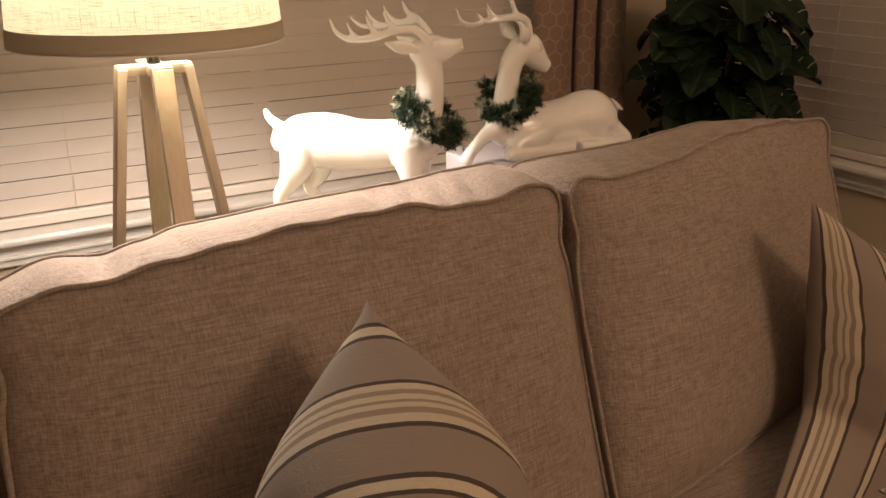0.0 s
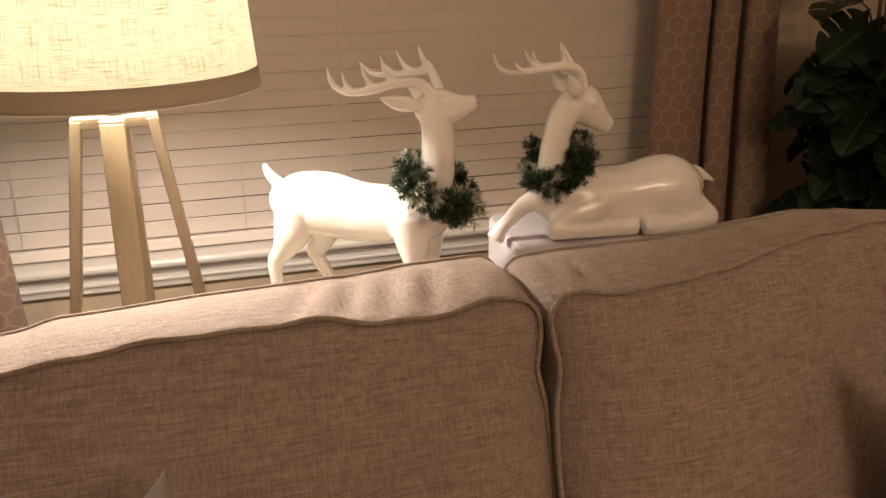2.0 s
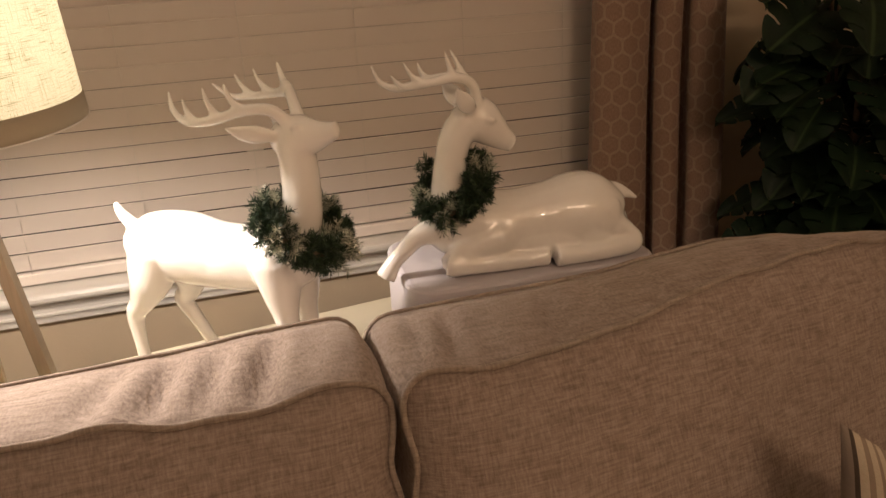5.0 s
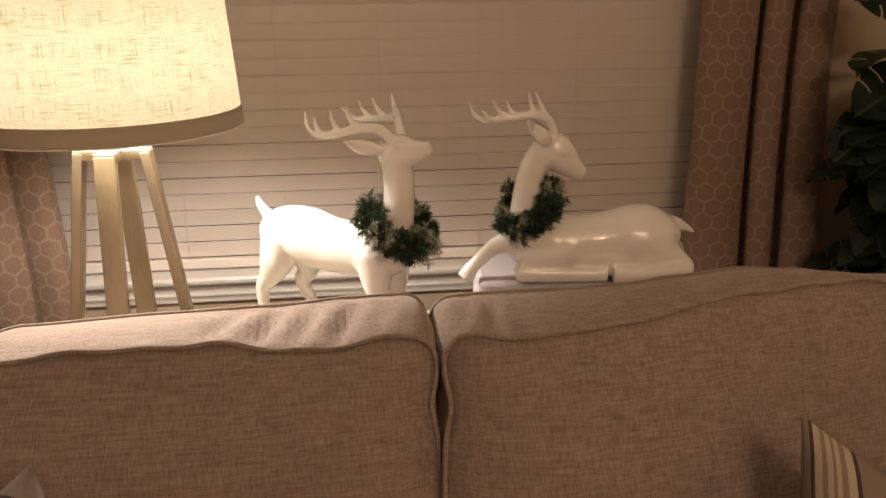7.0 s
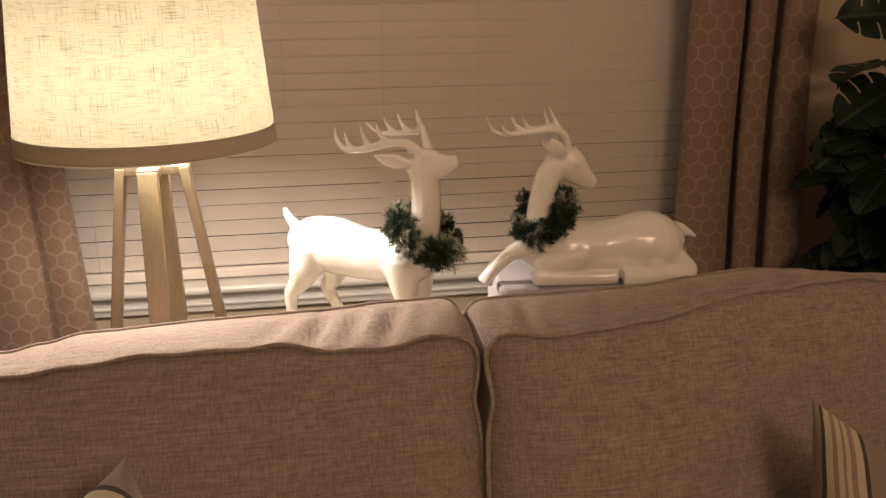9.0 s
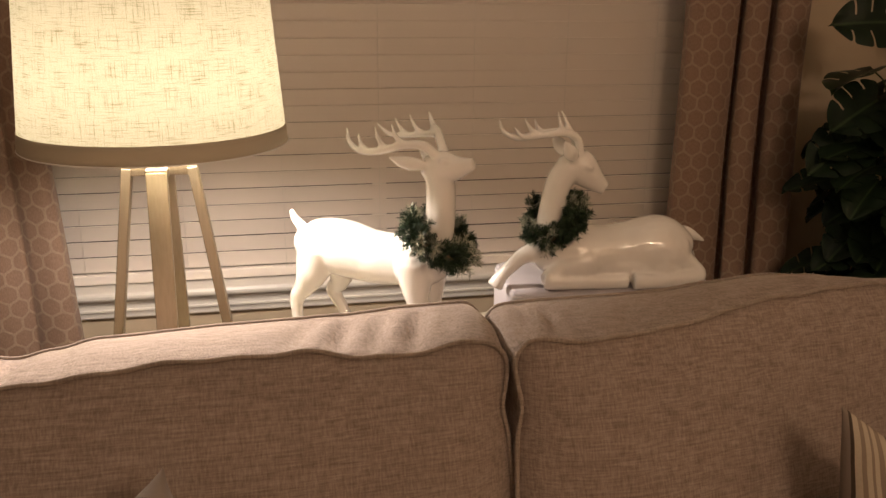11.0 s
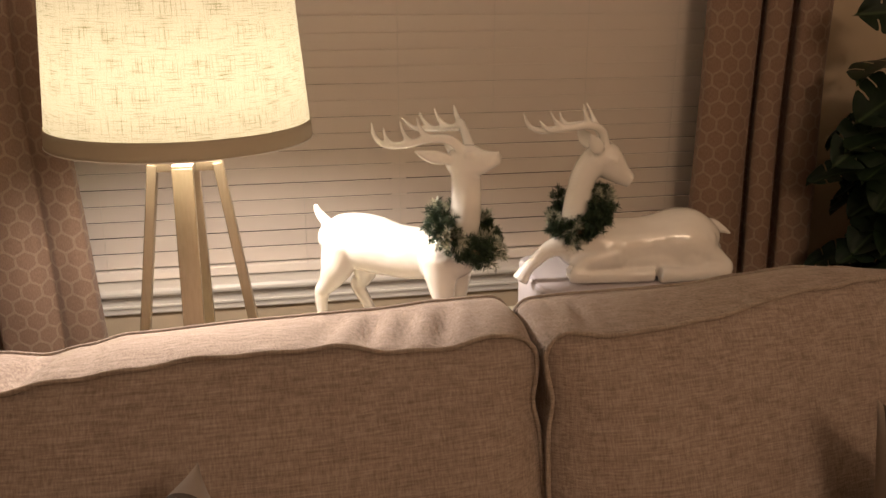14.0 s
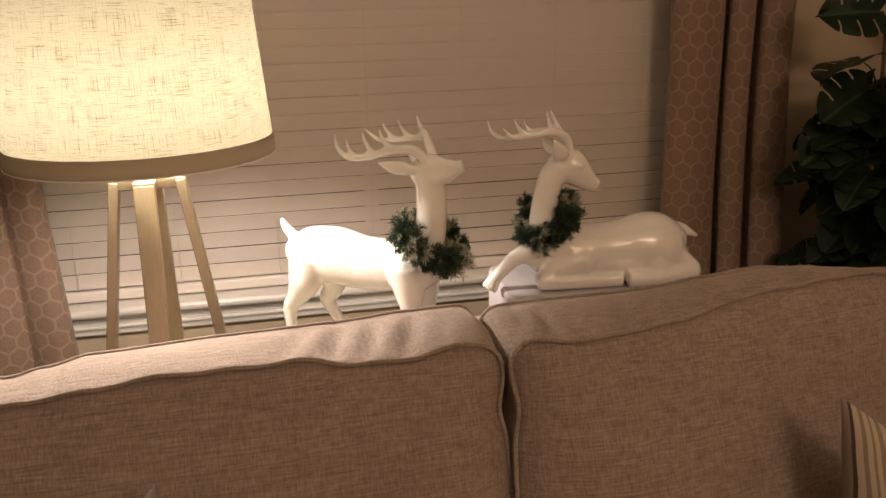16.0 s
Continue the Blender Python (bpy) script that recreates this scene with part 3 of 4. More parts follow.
def pillow(label, tip, along, across, size, thick, start=0.0, seed=1, round_s=0.6, round_t=0.6, flop=(0, 0, 0), square=True):
    """A square stuffed pillow whose tip corner and two edges are given; stripes run along the first edge."""
    a, b = Vector(along).normalized(), Vector(across).normalized()
    pinch = 0.055
    if square:
        m, d = (a + b).normalized(), (a - b).normalized()
        a, b = (m + d).normalized(), (m - d).normalized()
    n = a.cross(b).normalized()
    bm = bmesh.new()
    uv = bm.loops.layers.uv.new("UVMap")
    K = 28
    tip, flop = Vector(tip), Vector(flop)

    def step(i):
        return 0.5 - 0.5 * math.cos(math.pi * i / K)

    def at(i, j, side):
        s, t = step(i), step(j)
        ss, tt = 2 * s - 1, 2 * t - 1
        s2 = 0.5 + 0.5 * ss * (1 - pinch * (1 - tt * tt))
        t2 = 0.5 + 0.5 * tt * (1 - pinch * (1 - ss * ss))
        h = thick / 2 * max(0.0, 1 - ss * ss) ** round_s * max(0, 1 - tt * tt) ** round_t
        h += 0.005 * noise.noise(Vector((s * 5, t * 5, seed))) * (1 - ss ** 2) * (1 - tt ** 2)
        k = min(max((s - 0.84) / 0.16, 0.0), 1.0)
        p = tip + a * (s2 * size) + b * (t2 * size) + n * (side * h) + flop * (k * k * (3 - 2 * k) * (1 - 0.6 * t))
        p += n * (0.004 * math.sin(38 * s + 3 * seed + 4 * t) * math.exp(-((t - 0.10) / 0.09) ** 2) * (1 - ss * ss))
        p.z = max(p.z, SEAT_Z + 0.003 + 0.004 * (side + 1) * (1 - tt * tt))
        return p
    for side in (1, -1):
        V = [[bm.verts.new(at(i, j, side)) for j in range(K + 1)] for i in range(K + 1)]
        for i in range(K):
            for j in range(K):
                f = bm.faces.new((V[i][j], V[i + 1][j], V[i + 1][j + 1], V[i][j + 1]))
                for lp, (ii, jj) in zip(f.loops, ((i, j), (i + 1, j), (i + 1, j + 1), (i, j + 1))):
                    lp[uv].uv = (step(jj) * size + start, step(ii) * size)
    bmesh.ops.remove_doubles(bm, verts=bm.verts, dist=0.0004)
    ob = new("throw_pillow", link_mesh("throw_pillow", bm, STRIPES))
    return tagged(ob, label, "pillow", "striped pillows")


pillow("grey throw pillow with cream stripes leaning edgewise on the sofa", (-0.422, 1.733, 0.869), (0.161, 0.212, -0.964), (-0.368, -0.903, -0.224), 0.395, 0.31, 0.1690, 2, 0.41, 1.0)
pillow("grey throw pillow with cream and dark stripes standing upright", (0.412, 1.780, 0.836), (-0.03, -0.13, -0.99), (0.84, -0.25, -0.52), 0.43, 0.17, 0.078, 6, 0.6, 0.6, (-0.26, -0.14, 0.012), False)

# ---------------------------------------------------------------- console table behind the sofa
TABLE_Z = 0.63
table = thing("console_table", (-0.10, 2.475, 0), "cream-painted narrow console table behind the sofa", "table", turn=8.0)
part("tabletop", boxed((-0.80, -0.19, TABLE_Z - 0.03), (0.74, 0.19, TABLE_Z), 0.006, 3), CREAM, table)
part("apron", boxed((-0.74, -0.15, TABLE_Z - 0.11), (0.68, 0.15, TABLE_Z - 0.0305), 0.003), CREAM, table)
for x in (-0.745, 0.685):
    for y in (-0.15, 0.15):
        part("leg", boxed((x - 0.022, y - 0.022, 0), (x + 0.022, y + 0.022, TABLE_Z - 0.0305), 0.004), CREAM, table)

stand = thing("white_box", (0.328, 2.402, TABLE_Z), "plain white box with rounded corners under the lying deer", "box", turn=-3.5)
BOX_H = 0.182


def round_slab(hx, hy, z0, z1, r, lip):
    """A slab with rounded upright corners and a soft top edge."""
    bm = bmesh.new()
    loop = []
    for cx, cy, a0 in ((hx - r, hy - r, 0), (r - hx, hy - r, 90), (r - hx, r - hy, 180), (hx - r, r - hy, 270)):
        loop += [(cx, cy, radians(a0 + 90 * k / 10)) for k in range(11)]
    rings = []
    for inset, z in ((lip, z0), (0, z0 + lip), (0, z1 - lip), (0.3 * lip, z1 - 0.3 * lip), (lip, z1)):
        rings.append([bm.verts.new((cx + (r - inset) * math.cos(a), cy + (r - inset) * math.sin(a), z)) for cx, cy, a in loop])
    for p, q in zip(rings, rings[1:]):
        for k in range(len(loop)):
            bm.faces.new((p[k], p[(k + 1) % len(loop)], q[(k + 1) % len(loop)], q[k]))
    bm.faces.new(rings[0])
    bm.faces.new(rings[-1])
    return bm


part("body", round_slab(0.197, 0.116, 0.0, BOX_H, 0.045, 0.007), BOX_WHITE, stand, smooth=False)

tray = thing("round_tray", (-0.585, 2.545, TABLE_Z), "small round grey-brown tray on the console table", "tray")
part("dish", lathe(bmesh.new(), [(0.001, 0.0), (0.052, 0.0), (0.060, 0.004), (0.066, 0.018), (0.064, 0.019), (0.058, 0.008), (0.050, 0.005), (0.001, 0.005)], 40), BAND, tray)

# ---------------------------------------------------------------- table lamp
lamp = thing("table_lamp", (-0.481, 2.40, TABLE_Z), "champagne metal four-legged table lamp with lit linen drum shade", "lamp")


def bar_between(a, b, wide, thick, facing):
    """A flat bar from a to b; wide runs along the facing axis."""
    bm = bmesh.new()
    a, b = Vector(a), Vector(b)
    d = (b - a).normalized()
    w = Vector(facing)
    t = d.cross(w).normalized()
    q = []
    for p in (a, b):
        q.append([bm.verts.new(p + w * (sx * wide / 2) + t * (sy * thick / 2)) for sx, sy in ((-1, -1), (1, -1), (1, 1), (-1, 1))])
    for k in range(4):
        bm.faces.new((q[0][k], q[0][(k + 1) % 4], q[1][(k + 1) % 4], q[1][k]))
    bm.faces.new(q[0])
    bm.faces.new(q[1])
    bmesh.ops.bevel(bm, geom=list(bm.edges), offset=0.0018, segments=2, profile=0.7, affect="EDGES")
    return bm


LEG_TOP = 1.055 - TABLE_Z
for k, (dx, dy) in enumerate(((-1, 0), (1, 0), (0, -1), (0, 1))):
    face = (0, 1, 0) if dx else (1, 0, 0)
    part("leg", bar_between((0.053 * dx, 0.053 * dy, LEG_TOP), (0.112 * dx, 0.112 * dy, 0.0), 0.034, 0.016, face), CHAMPAGNE, lamp)
part("top_bar", boxed((-0.060, -0.0165, LEG_TOP - 0.013), (0.060, 0.0165, LEG_TOP + 0.004), 0.002), CHAMPAGNE, lamp)
part("top_bar", boxed((-0.0170, -0.060, LEG_TOP - 0.012), (0.0170, 0.060, LEG_TOP + 0.0055), 0.002), CHAMPAGNE, lamp)
bm = bmesh.new()
tube(bm, [(0, 0, LEG_TOP + 0.004, 0.011), (0, 0, LEG_TOP + 0.03, 0.011), (0, 0, LEG_TOP + 0.031, 0.021), (0, 0, LEG_TOP + 0.094, 0.021)], 16)
part("socket", bm, BLACK_PLASTIC, lamp)
bm = bmesh.new()
lathe(bm, [(0.001, LEG_TOP + 0.195), (0.014, LEG_TOP + 0.190), (0.026, LEG_TOP + 0.172), (0.029, LEG_TOP + 0.150), (0.024, LEG_TOP + 0.125), (0.014, LEG_TOP + 0.10), (0.013, LEG_TOP + 0.084)], 20)
bulb = part("bulb", bm, BULB, lamp)
bulb.visible_shadow = False
SH0, SH1, R0, R1 = 1.097 - TABLE_Z, 1.405 - TABLE_Z, 0.2145, 0.190


def shade_piece(name, z0, z1, grow, material, label):
    bm = bmesh.new()
    uv = bm.loops.layers.uv.new("UVMap")
    n = 96

    def rad(z):
        return R0 + (R1 - R0) * (z - SH0) / (SH1 - SH0) + grow
    rows = [[bm.verts.new((rad(z) * math.cos(math.tau * k / n), rad(z) * math.sin(math.tau * k / n), z)) for k in range(n)] for z in (z0, z0 + (z1 - z0) / 3, z0 + 2 * (z1 - z0) / 3, z1)]
    for i, (p, q) in enumerate(zip(rows, rows[1:])):
        for k in range(n):
            f = bm.faces.new((p[k], p[(k + 1) % n], q[(k + 1) % n], q[k]))
            for lp, (kk, v) in zip(f.loops, ((k, p[0].co.z), (k + 1, p[0].co.z), (k + 1, q[0].co.z), (k, q[0].co.z))):
                lp[uv].uv = (kk / n * math.tau * R0, v)
    return part(name, bm, material, lamp, label)


shade_piece("shade", SH0 + 0.002, SH1, 0.0, SHADE, "cream slub linen shade lit from inside")
for z0, z1 in ((SH0, SH0 + 0.029), (SH1 - 0.027, SH1 + 0.001)):
    b = shade_piece("shade_band", z0, z1, 0.0015, BAND, "plain taupe cloth band")
    b.modifiers.new("thickness", "SOLIDIFY").thickness = 0.0012
part("shade_rim", tube(bmesh.new(), [((R0 + 0.001) * math.cos(q), (R0 + 0.001) * math.sin(q), SH0 - 0.0005, 0.0013) for q in (math.tau * k / 96 for k in range(96))], 6, closed=True), TRIM, lamp)
bm = bmesh.new()
for k in range(3):
    a = math.tau * k / 3 + 0.4
    tube(bm, [(0.012 * math.cos(a), 0.012 * math.sin(a), SH1 - 0.06, 0.0018), (0.10 * math.cos(a), 0.10 * math.sin(a), SH1 - 0.055, 0.0018), (0.188 * math.cos(a), 0.188 * math.sin(a), SH1 - 0.01, 0.0018)], 6)
part("spider", bm, CHAMPAGNE, lamp)

# ---------------------------------------------------------------- porcelain deer


def statue(name, label, limbs, origin, heading):
    """Fuses limbs (rows of forward, height, side, radius) into one glazed figure."""
    bm = bmesh.new()
    for rows, flat, *cut in limbs:
        line = catmull([(s, w, z, r) for s, z, w, r in rows], 8)
        tube(bm, line, 28, flat=flat)
        for row in (line[0],) if cut else (line[0], line[-1]):
            bmesh.ops.create_icosphere(bm, subdivisions=2, radius=max(row[3], 0.0015) * 0.99, matrix=Matrix.Translation(row[:3]) @ Matrix.Diagonal((1, flat, 1, 1)))
    ob = new(name, link_mesh(name, bm, PORCELAIN))
    rm = ob.modifiers.new("fuse", "REMESH")
    rm.mode, rm.voxel_size, rm.use_smooth_shade = "VOXEL", 0.0026, True
    sm = ob.modifiers.new("glaze", "SMOOTH")
    sm.factor, sm.iterations = 0.5, 12
    ob.matrix_basis = pose(*origin, 0, 0, heading)
    return tagged(ob, label, "statue", "white deer")


F0 = TABLE_Z + 0.004
standing = [
    ([(0.038, 0.884, 0, 0.034), (0.065, 0.888, 0, 0.048), (0.120, 0.886, 0, 0.055), (0.18, 0.881, 0, 0.050), (0.24, 0.884, 0, 0.047), (0.295, 0.893, 0, 0.045), (0.322, 0.905, 0, 0.034)], 0.82),
    ([(0.285, 0.895, 0, 0.045), (0.308, 0.935, 0, 0.034), (0.319, 0.975, 0, 0.0275), (0.320, 1.02, 0, 0.0260), (0.316, 1.055, 0, 0.0260)], 0.9),
    ([(0.306, 1.056, 0, 0.026), (0.325, 1.060, 0, 0.0275), (0.345, 1.061, 0, 0.0235), (0.362, 1.065, 0, 0.0165), (0.376, 1.0695, 0, 0.0120), (0.3825, 1.071, 0, 0.0115)], 0.8, True),
    ([(0.040, 0.900, 0, 0.016), (0.022, 0.914, 0, 0.0115), (0.006, 0.928, 0, 0.009), (-0.001, 0.941, 0, 0.006)], 0.9),
    ([(0.070, 0.880, -0.018, 0.040), (0.062, 0.840, -0.026, 0.033), (0.043, 0.805, -0.029, 0.020), (0.027, 0.782, -0.030, 0.0150), (0.026, 0.740, -0.030, 0.0110), (0.032, 0.680, -0.030, 0.0102), (0.038, F0, -0.030, 0.0125)], 0.9),
    ([(0.075, 0.875, 0.018, 0.038), (0.090, 0.835, 0.026, 0.030), (0.082, 0.805, 0.030, 0.019), (0.068, 0.785, 0.031, 0.0150), (0.094, 0.745, 0.031, 0.0110), (0.126, 0.690, 0.031, 0.0102), (0.154, F0, 0.031, 0.0125)], 0.9),
    ([(0.278, 0.885, -0.016, 0.040), (0.284, 0.845, -0.022, 0.028), (0.289, 0.810, -0.024, 0.0185), (0.292, 0.775, -0.024, 0.0145), (0.294, 0.700, -0.024, 0.0102), (0.298, F0, -0.024, 0.0125)], 0.9),
    ([(0.288, 0.880, 0.016, 0.038), (0.290, 0.840, 0.022, 0.026), (0.291, 0.805, 0.024, 0.0175), (0.295, 0.770, 0.024, 0.0140), (0.301, 0.700, 0.024, 0.0102), (0.307, F0, 0.024, 0.0125)], 0.9),
    ([(0.304, 1.062, -0.018, 0.007), (0.287, 1.066, -0.030, 0.0125), (0.268, 1.070, -0.040, 0.0115), (0.248, 1.077, -0.050, 0.003)], 0.55),
    ([(0.304, 1.062, 0.018, 0.007), (0.287, 1.066, 0.030, 0.0125), (0.268, 1.070, 0.040, 0.0115), (0.248, 1.077, 0.050, 0.003)], 0.55),
    ([(0.332, 1.074, -0.0185, 0.0058), (0.337, 1.0745, -0.0180, 0.0058)], 1),
    ([(0.332, 1.074, 0.0185, 0.0058), (0.337, 1.0745, 0.0180, 0.0058)], 1),
    # near antler
    ([(0.318, 1.078, -0.010, 0.0095), (0.300, 1.097, -0.022, 0.0085), (0.268, 1.097, -0.034, 0.0078), (0.225, 1.085, -0.042, 0.0072), (0.185, 1.081, -0.040, 0.0065), (0.155, 1.092, -0.028, 0.0052), (0.141, 1.113, -0.016, 0.0028)], 1),
    ([(0.200, 1.082, -0.042, 0.0055), (0.186, 1.094, -0.040, 0.0045), (0.178, 1.110, -0.036, 0.0026)], 1),
    ([(0.238, 1.088, -0.040, 0.0058), (0.222, 1.103, -0.040, 0.0048), (0.213, 1.124, -0.038, 0.0026)], 1),
    ([(0.272, 1.097, -0.034, 0.0060), (0.254, 1.110, -0.036, 0.0050), (0.245, 1.131, -0.036, 0.0026)], 1),
    # far antler
    ([(0.322, 1.078, 0.010, 0.0095), (0.306, 1.098, 0.024, 0.0085), (0.287, 1.112, 0.046, 0.0075), (0.268, 1.120, 0.064, 0.006), (0.255, 1.140, 0.074, 0.0028)], 1),
    ([(0.292, 1.108, 0.040, 0.0075), (0.255, 1.102, 0.060, 0.0068), (0.215, 1.095, 0.070, 0.006), (0.180, 1.094, 0.066, 0.005), (0.158, 1.112, 0.056, 0.0028)], 1),
    ([(0.250, 1.102, 0.062, 0.0055), (0.232, 1.113, 0.064, 0.0045), (0.222, 1.132, 0.064, 0.0026)], 1),
    ([(0.215, 1.095, 0.070, 0.0052), (0.197, 1.107, 0.070, 0.0042), (0.188, 1.124, 0.068, 0.0026)], 1),
]
statue("deer_statue", "glossy white porcelain standing deer with antlers on the console table", standing, (-0.261, 2.501, 0), math.degrees(math.atan2(-0.246, 0.294)))

G = TABLE_Z + BOX_H
lying = [
    ([(0.105, 0.880, 0, 0.042), (0.142, 0.871, 0, 0.055), (0.18, 0.867, 0, 0.058), (0.22, 0.867, 0, 0.056), (0.26, 0.870, 0, 0.058), (0.298, 0.873, 0, 0.064), (0.328, 0.873, 0, 0.064), (0.352, 0.866, 0, 0.051), (0.366, 0.853, 0, 0.034)], 0.9),
    ([(0.120, 0.880, 0, 0.044), (0.111, 0.930, 0, 0.030), (0.1135, 0.975, 0, 0.0250), (0.122, 1.010, 0, 0.0250), (0.140, 1.034, 0, 0.0270)], 0.9),
    ([(0.138, 1.038, 0, 0.025), (0.156, 1.037, 0, 0.033), (0.174, 1.022, 0, 0.0285), (0.191, 1.007, 0, 0.0205), (0.206, 0.996, 0, 0.0145), (0.2105, 0.993, 0, 0.0135)], 0.74, True),
    ([(0.356, 0.902, 0, 0.020), (0.378, 0.902, 0, 0.0135), (0.396, 0.895, 0, 0.0085), (0.415, 0.885, 0, 0.0035)], 0.8),
    # stretched foreleg
    ([(0.105, 0.868, -0.010, 0.032), (0.078, 0.877, -0.016, 0.022), (0.054, 0.872, -0.018, 0.0160), (0.032, 0.853, -0.018, 0.0132), (0.014, 0.835, -0.018, 0.0128), (0.001, G + 0.002, -0.018, 0.0165)], 0.9, True),
    # folded foreleg
    ([(0.175, 0.862, -0.028, 0.034), (0.128, 0.849, -0.034, 0.026), (0.104, 0.834, -0.041, 0.020), (0.099, G + 0.0195, -0.046, 0.0180), (0.150, G + 0.0165, -0.048, 0.0155), (0.215, G + 0.0150, -0.049, 0.0145), (0.248, G + 0.0165, -0.049, 0.0165)], 0.95, True),
    # haunch and hind leg
    ([(0.330, 0.868, -0.018, 0.054), (0.322, 0.846, -0.036, 0.036), (0.338, 0.830, -0.046, 0.022)], 0.8),
    ([(0.356, 0.852, -0.026, 0.032), (0.378, 0.840, -0.036, 0.022), (0.387, G + 0.018, -0.046, 0.0175), (0.352, G + 0.0165, -0.055, 0.0160), (0.300, G + 0.0150, -0.060, 0.0140), (0.2555, G + 0.0165, -0.060, 0.0165)], 0.95, True),
    ([(0.190, 0.848, -0.016, 0.035), (0.260, 0.848, -0.020, 0.036), (0.310, 0.848, -0.016, 0.036)], 1),
    ([(0.300, 0.830, 0.030, 0.030), (0.360, 0.832, 0.035, 0.022), (0.300, G + 0.014, 0.055, 0.014), (0.240, G + 0.014, 0.055, 0.014)], 0.95),
    # ears and eye
    ([(0.144, 1.052, -0.020, 0.007), (0.136, 1.062, -0.029, 0.0135), (0.127, 1.073, -0.035, 0.0135), (0.117, 1.089, -0.041, 0.004)], 0.5),
    ([(0.144, 1.052, 0.020, 0.007), (0.136, 1.062, 0.029, 0.0135), (0.127, 1.073, 0.035, 0.0135), (0.117, 1.089, 0.041, 0.004)], 0.5),
    ([(0.166, 1.040, -0.0215, 0.0060), (0.173, 1.037, -0.0210, 0.0060)], 1),
    # near antler
    ([(0.155, 1.060, -0.010, 0.0095), (0.146, 1.090, -0.014, 0.0085), (0.121, 1.102, -0.020, 0.0078), (0.080, 1.099, -0.025, 0.0068), (0.046, 1.096, -0.024, 0.0055), (0.029, 1.112, -0.020, 0.0026)], 1),
    ([(0.122, 1.100, -0.020, 0.0070), (0.113, 1.117, -0.021, 0.0050), (0.107, 1.140, -0.021, 0.0026)], 1),
    ([(0.078, 1.099, -0.025, 0.0058), (0.058, 1.110, -0.025, 0.0046), (0.047, 1.129, -0.024, 0.0026)], 1),
    # far antler
    ([(0.157, 1.060, 0.010, 0.0095), (0.150, 1.086, 0.012, 0.0085), (0.131, 1.098, 0.018, 0.0078), (0.085, 1.092, 0.030, 0.0072), (0.050, 1.084, 0.035, 0.0065), (0.023, 1.095, 0.036, 0.0050), (0.012, 1.119, 0.035, 0.0026)], 1),
    ([(0.149, 1.086, 0.012, 0.0075), (0.138, 1.108, 0.018, 0.0055), (0.126, 1.135, 0.022, 0.0026)], 1),
    ([(0.098, 1.093, 0.028, 0.0055), (0.084, 1.104, 0.030, 0.0045), (0.078, 1.119, 0.030, 0.0026)], 1),
]
statue("deer_statue", "glossy white porcelain lying deer looking back, on the white box", lying, (0.103, 2.385, 0), -3.5)

# ---------------------------------------------------------------- wreaths


def wreath(label, centre, normal, ring, fat, sprigs, frost, seed):
    """A small evergreen ring: wire core, many needle sprigs, some of them frosted."""
    rng = random.Random(seed)
    w = thing("wreath", centre, label, "wreath", "deer neck wreaths")
    n = Vector(normal).normalized()
    u = n.cross(Vector((0, 1, 0))).normalized()
    v = n.cross(u).normalized()
    core = [(*(ring * (math.cos(q) * u + math.sin(q) * v)), 0.007) for q in (math.tau * k / 30 for k in range(30))]
    part("core", tube(bmesh.new(), core, 6, closed=True), BARK, w)

    meshes = {"needle_foliage": ([], []), "frosting": ([], [])}
    for k in range(sprigs):
        q = math.tau * (k + rng.uniform(-0.4, 0.4)) / sprigs * 7
        out = math.cos(q) * u + math.sin(q) * v
        along = -math.sin(q) * u + math.cos(q) * v
        p = rng.uniform(0, math.tau)
        side = math.cos(p) * out + math.sin(p) * n
        stem = (side * rng.uniform(0.45, 1.0) + along * rng.uniform(0.1, 1.0)).normalized()
        base = ring * out + side * 0.003
        lump = 0.5 + 0.5 * math.sin(q * 6 + seed + 1.3 * math.sin(3 * q))
        L = fat * rng.uniform(0.6, 1.1) * (0.82 + 0.42 * lump)
        tuft = 0.5 + 0.5 * math.sin(q * 4 + 2.1 * seed)
        frosted = rng.random() < frost * 2.6 * tuft ** 3
        for m in range(72):
            t = 0.05 + 0.95 * m / 71
            root = base + stem * (L * t)
            d = Vector((rng.gauss(0, 1), rng.gauss(0, 1), rng.gauss(0, 1)))
            d = (d - d.dot(stem) * stem).normalized()
            d = (d + stem * rng.uniform(0.5, 1.1)).normalized()
            wd = d.cross(Vector((rng.gauss(0, 1), rng.gauss(0, 1), rng.gauss(0, 1)))).normalized() * 0.00055
            ln = 0.0105 * rng.uniform(0.7, 1.2)
            verts, faces = meshes["frosting" if frosted and t > 0.35 and rng.random() < 0.85 else "needle_foliage"]
            i = len(verts)
            verts += [root - wd, root + wd, root + d * ln * 0.7 + wd * 0.8, root + d * ln, root + d * ln * 0.7 - wd * 0.8]
            faces.append((i, i + 1, i + 2, i + 3, i + 4))
    for nm, mat, lab in (("needle_foliage", NEEDLE, "dark green needle sprigs"), ("frosting", FROST, "pale frosted sprig tips")):
        me = bpy.data.meshes.new(nm)
        me.from_pydata([tuple(c) for c in meshes[nm][0]], [], meshes[nm][1])
        me.materials.append(mat)
        o = new(nm, me)
        o.parent = w
        tagged(o, lab, kind="stuff")
    return w


wreath("small dark green frosted evergreen wreath round the standing deer's neck", (-0.019, 2.292, 0.937), (0.46, -0.40, 1.0), 0.050, 0.027, 520, 0.42, 11)
wreath("small dark green frosted evergreen wreath round the lying deer's neck", (0.219, 2.378, 0.937), (-0.86, -0.36, 1.0), 0.046, 0.027, 520, 0.34, 23)

# ---------------------------------------------------------------- leafy plant in the corner


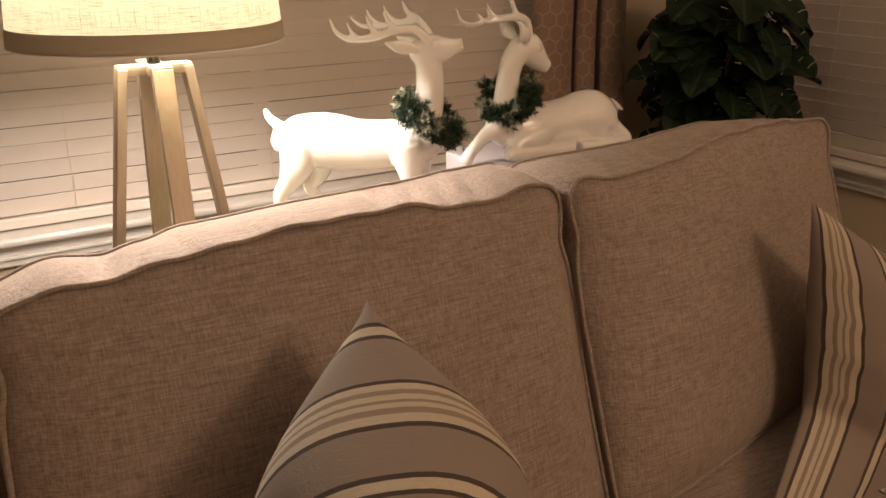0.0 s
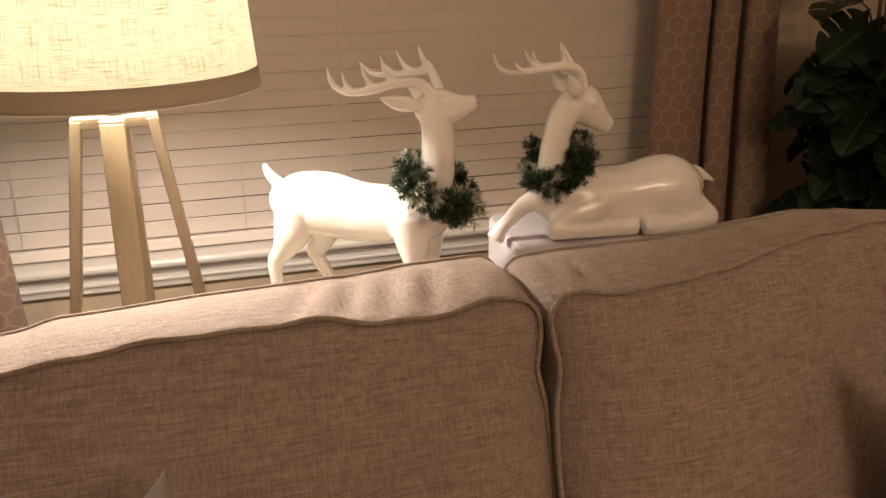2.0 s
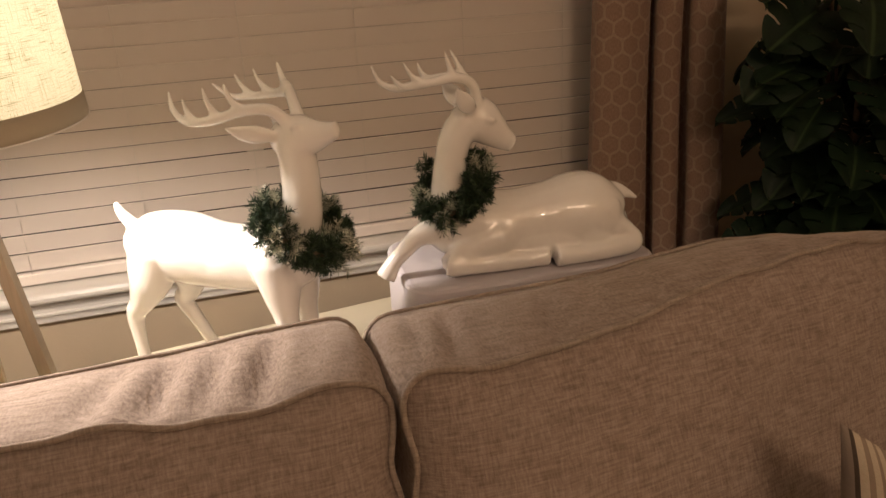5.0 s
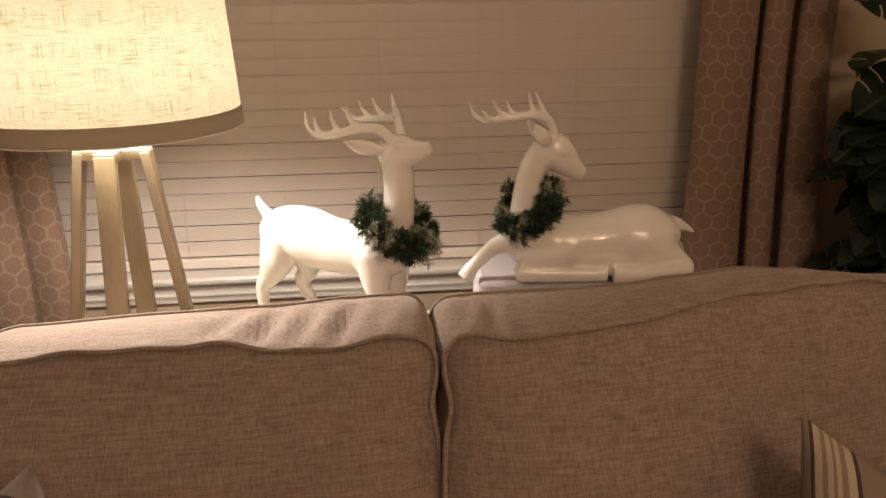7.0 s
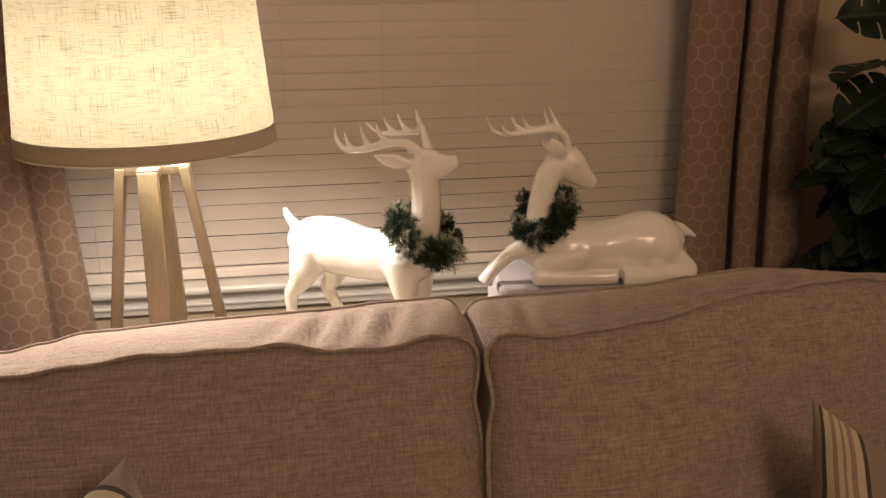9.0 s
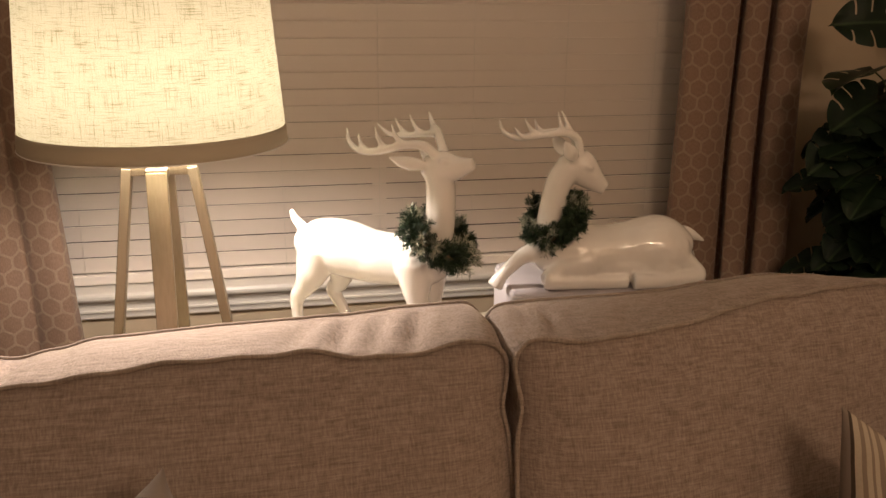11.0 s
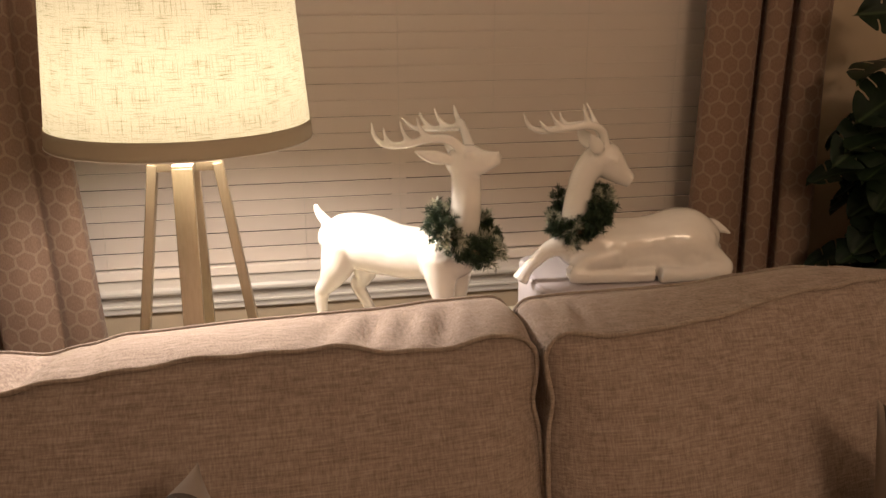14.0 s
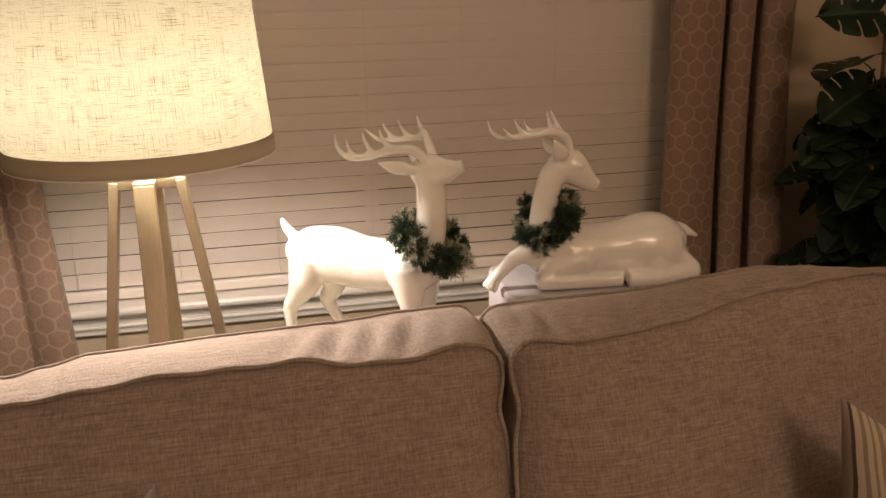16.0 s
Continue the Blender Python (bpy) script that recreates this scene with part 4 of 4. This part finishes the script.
def leaf_mesh(seed):
    """A broad heart-shaped leaf, slit between its lobes, folded along the midrib and drooping; UV x is 0 on the midrib."""
    r = random.Random(seed)
    bm = bmesh.new()
    uv = bm.loops.layers.uv.new("UVMap")
    n, length, half = 40, 0.165, 0.078
    slits = {(sgn, k) for sgn in (-1, 1) for k in range(7 + r.randint(0, 4), n - 6, 8 + r.randint(0, 2))}

    def spot(t, sgn, a):
        """a runs from the midrib to the rim; the lobes sweep towards the tip."""
        w = half * math.sin(math.pi * min(1.0, 0.10 + 0.90 * t)) ** 0.62 * (1.08 - 0.30 * t)
        y = length * (t - 0.10 * a * (1 - t) ** 2 * 2 + 0.16 * a * a * t * (1 - t))
        z = 0.016 * math.sin(a * 1.9) - 0.050 * t * t + 0.003 * a * math.sin(14 * t + seed)
        return (sgn * w * a, y, z)
    mid = [bm.verts.new(spot(k / n, 1, 0.0)) for k in range(n + 1)]
    for sgn in (-1, 1):
        ring = [[bm.verts.new(spot(k / n, sgn, a)) for k in range(n + 1)] for a in (0.34, 0.68)]
        for k in range(n):
            bm.faces.new((mid[k], ring[0][k], ring[0][k + 1], mid[k + 1]))
            if (sgn, k) in slits:
                continue
            bm.faces.new((ring[0][k], ring[1][k], ring[1][k + 1], ring[0][k + 1]))
            inset = [0.93 if (sgn, k + d) in slits else 1.0 for d in (-1, 1)]
            rim = [bm.verts.new(spot((k + d) / n, sgn, inset[d])) for d in (0, 1)]
            bm.faces.new((ring[1][k], rim[0], rim[1], ring[1][k + 1]))
    bmesh.ops.remove_doubles(bm, verts=bm.verts, dist=0.0001)
    for f in bm.faces:
        for lp in f.loops:
            lp[uv].uv = (lp.vert.co.x / length, lp.vert.co.y / length)
    return link_mesh("leaf", bm, LEAF)


PX, PY = 1.365, 2.84
plant = thing("potted_plant", (PX, PY, 0), "tall dark green split-leaf artificial plant in the corner", "plant")
bm = bmesh.new()
lathe(bm, [(0.001, 0.0), (0.12, 0.0), (0.13, 0.02), (0.16, 0.28), (0.165, 0.30), (0.155, 0.30), (0.15, 0.26), (0.001, 0.26)], 28)
part("pot", bm, POT, plant)
rng = random.Random(12)
stems = []
for k in range(5):
    a = k * math.tau / 5 + 0.4
    tipx, tipy = 0.09 * math.cos(a), 0.08 * math.sin(a)
    pts = [(0.02 * math.cos(a), 0.02 * math.sin(a), 0.255, 0.011), (0.4 * tipx, 0.4 * tipy, 0.6, 0.009), (0.8 * tipx, 0.8 * tipy, 0.92, 0.007), (tipx, tipy, 1.16 + 0.05 * k, 0.004)]
    line = catmull(pts, 6)
    stems.append(line)
    part("stem", tube(bmesh.new(), line, 8), BARK, plant)
LEAVES = [leaf_mesh(k) for k in range(4)]


def hang_leaf(base, way, face, size, which):
    """One leaf at its stalk's end: way is towards its tip, face is its upper side."""
    y = Vector(way).normalized()
    z = Vector(face)
    z = (z - z.dot(y) * y).normalized()
    x = y.cross(z)
    m = Matrix((x, y, z)).transposed().to_4x4()
    o = new("leaf", LEAVES[which % 4])
    o.parent = plant
    o.matrix_basis = Matrix.Translation(base) @ m @ Matrix.Scale(size, 4)
    row = min((r for line in stems for r in line), key=lambda r: (Vector(r[:3]) - Vector(base) + Vector((0, 0, 0.10))).length)
    root, end = Vector(row[:3]), Vector(base)
    bend = (root + end) / 2 + Vector((0, 0, 0.03))
    part("stalk", tube(bmesh.new(), catmull([(*root, 0.0032), (*bend, 0.0026), (*end, 0.0020)], 4), 6), LEAF, plant)


for k in range(100):
    h = 0.44 + 0.66 * (k + rng.random()) / 100
    q = k * 2.39996 + rng.uniform(-0.3, 0.3)
    out = Vector((math.cos(q), math.sin(q), 0))
    reach = rng.choice((0.08, 0.13, 0.17)) + rng.uniform(-0.02, 0.02)
    droop = rng.uniform(-0.75, 0.05)
    way = Vector((out.x, out.y, droop))
    face = Vector((out.x * 0.45 + rng.uniform(-0.35, 0.35), out.y * 0.45 - 0.25 + rng.uniform(-0.2, 0.2), 0.9))
    hang_leaf((out.x * reach, out.y * reach * 0.95, h), way, face, rng.uniform(0.80, 1.10), k)
# a few leaves held high above the rest
hang_leaf((-0.135, -0.01, 1.275), (-1.0, -0.10, 0.06), (0.1, -1.0, 0.45), 0.95, 1)
hang_leaf((-0.13, 0.03, 1.150), (-1.0, -0.35, 0.02), (0.0, 0.20, 1.0), 1.10, 2)
hang_leaf((-0.15, -0.02, 1.085), (-1.0, -0.45, -0.25), (0.1, -0.6, 0.8), 1.05, 0)
hang_leaf((-0.08, -0.10, 1.110), (-0.6, -0.9, -0.35), (0.0, -0.5, 0.9), 1.10, 3)
hang_leaf((-0.17, 0.00, 0.990), (-1.0, -0.30, -0.40), (-0.2, -0.7, 0.7), 1.05, 1)
hang_leaf((0.10, 0.02, 1.30), (0.8, -0.5, -0.1), (0.0, -0.6, 0.8), 1.05, 3)
hang_leaf((0.02, -0.08, 1.36), (0.2, -0.9, 0.1), (0.0, 0.3, 1.0), 1.0, 0)

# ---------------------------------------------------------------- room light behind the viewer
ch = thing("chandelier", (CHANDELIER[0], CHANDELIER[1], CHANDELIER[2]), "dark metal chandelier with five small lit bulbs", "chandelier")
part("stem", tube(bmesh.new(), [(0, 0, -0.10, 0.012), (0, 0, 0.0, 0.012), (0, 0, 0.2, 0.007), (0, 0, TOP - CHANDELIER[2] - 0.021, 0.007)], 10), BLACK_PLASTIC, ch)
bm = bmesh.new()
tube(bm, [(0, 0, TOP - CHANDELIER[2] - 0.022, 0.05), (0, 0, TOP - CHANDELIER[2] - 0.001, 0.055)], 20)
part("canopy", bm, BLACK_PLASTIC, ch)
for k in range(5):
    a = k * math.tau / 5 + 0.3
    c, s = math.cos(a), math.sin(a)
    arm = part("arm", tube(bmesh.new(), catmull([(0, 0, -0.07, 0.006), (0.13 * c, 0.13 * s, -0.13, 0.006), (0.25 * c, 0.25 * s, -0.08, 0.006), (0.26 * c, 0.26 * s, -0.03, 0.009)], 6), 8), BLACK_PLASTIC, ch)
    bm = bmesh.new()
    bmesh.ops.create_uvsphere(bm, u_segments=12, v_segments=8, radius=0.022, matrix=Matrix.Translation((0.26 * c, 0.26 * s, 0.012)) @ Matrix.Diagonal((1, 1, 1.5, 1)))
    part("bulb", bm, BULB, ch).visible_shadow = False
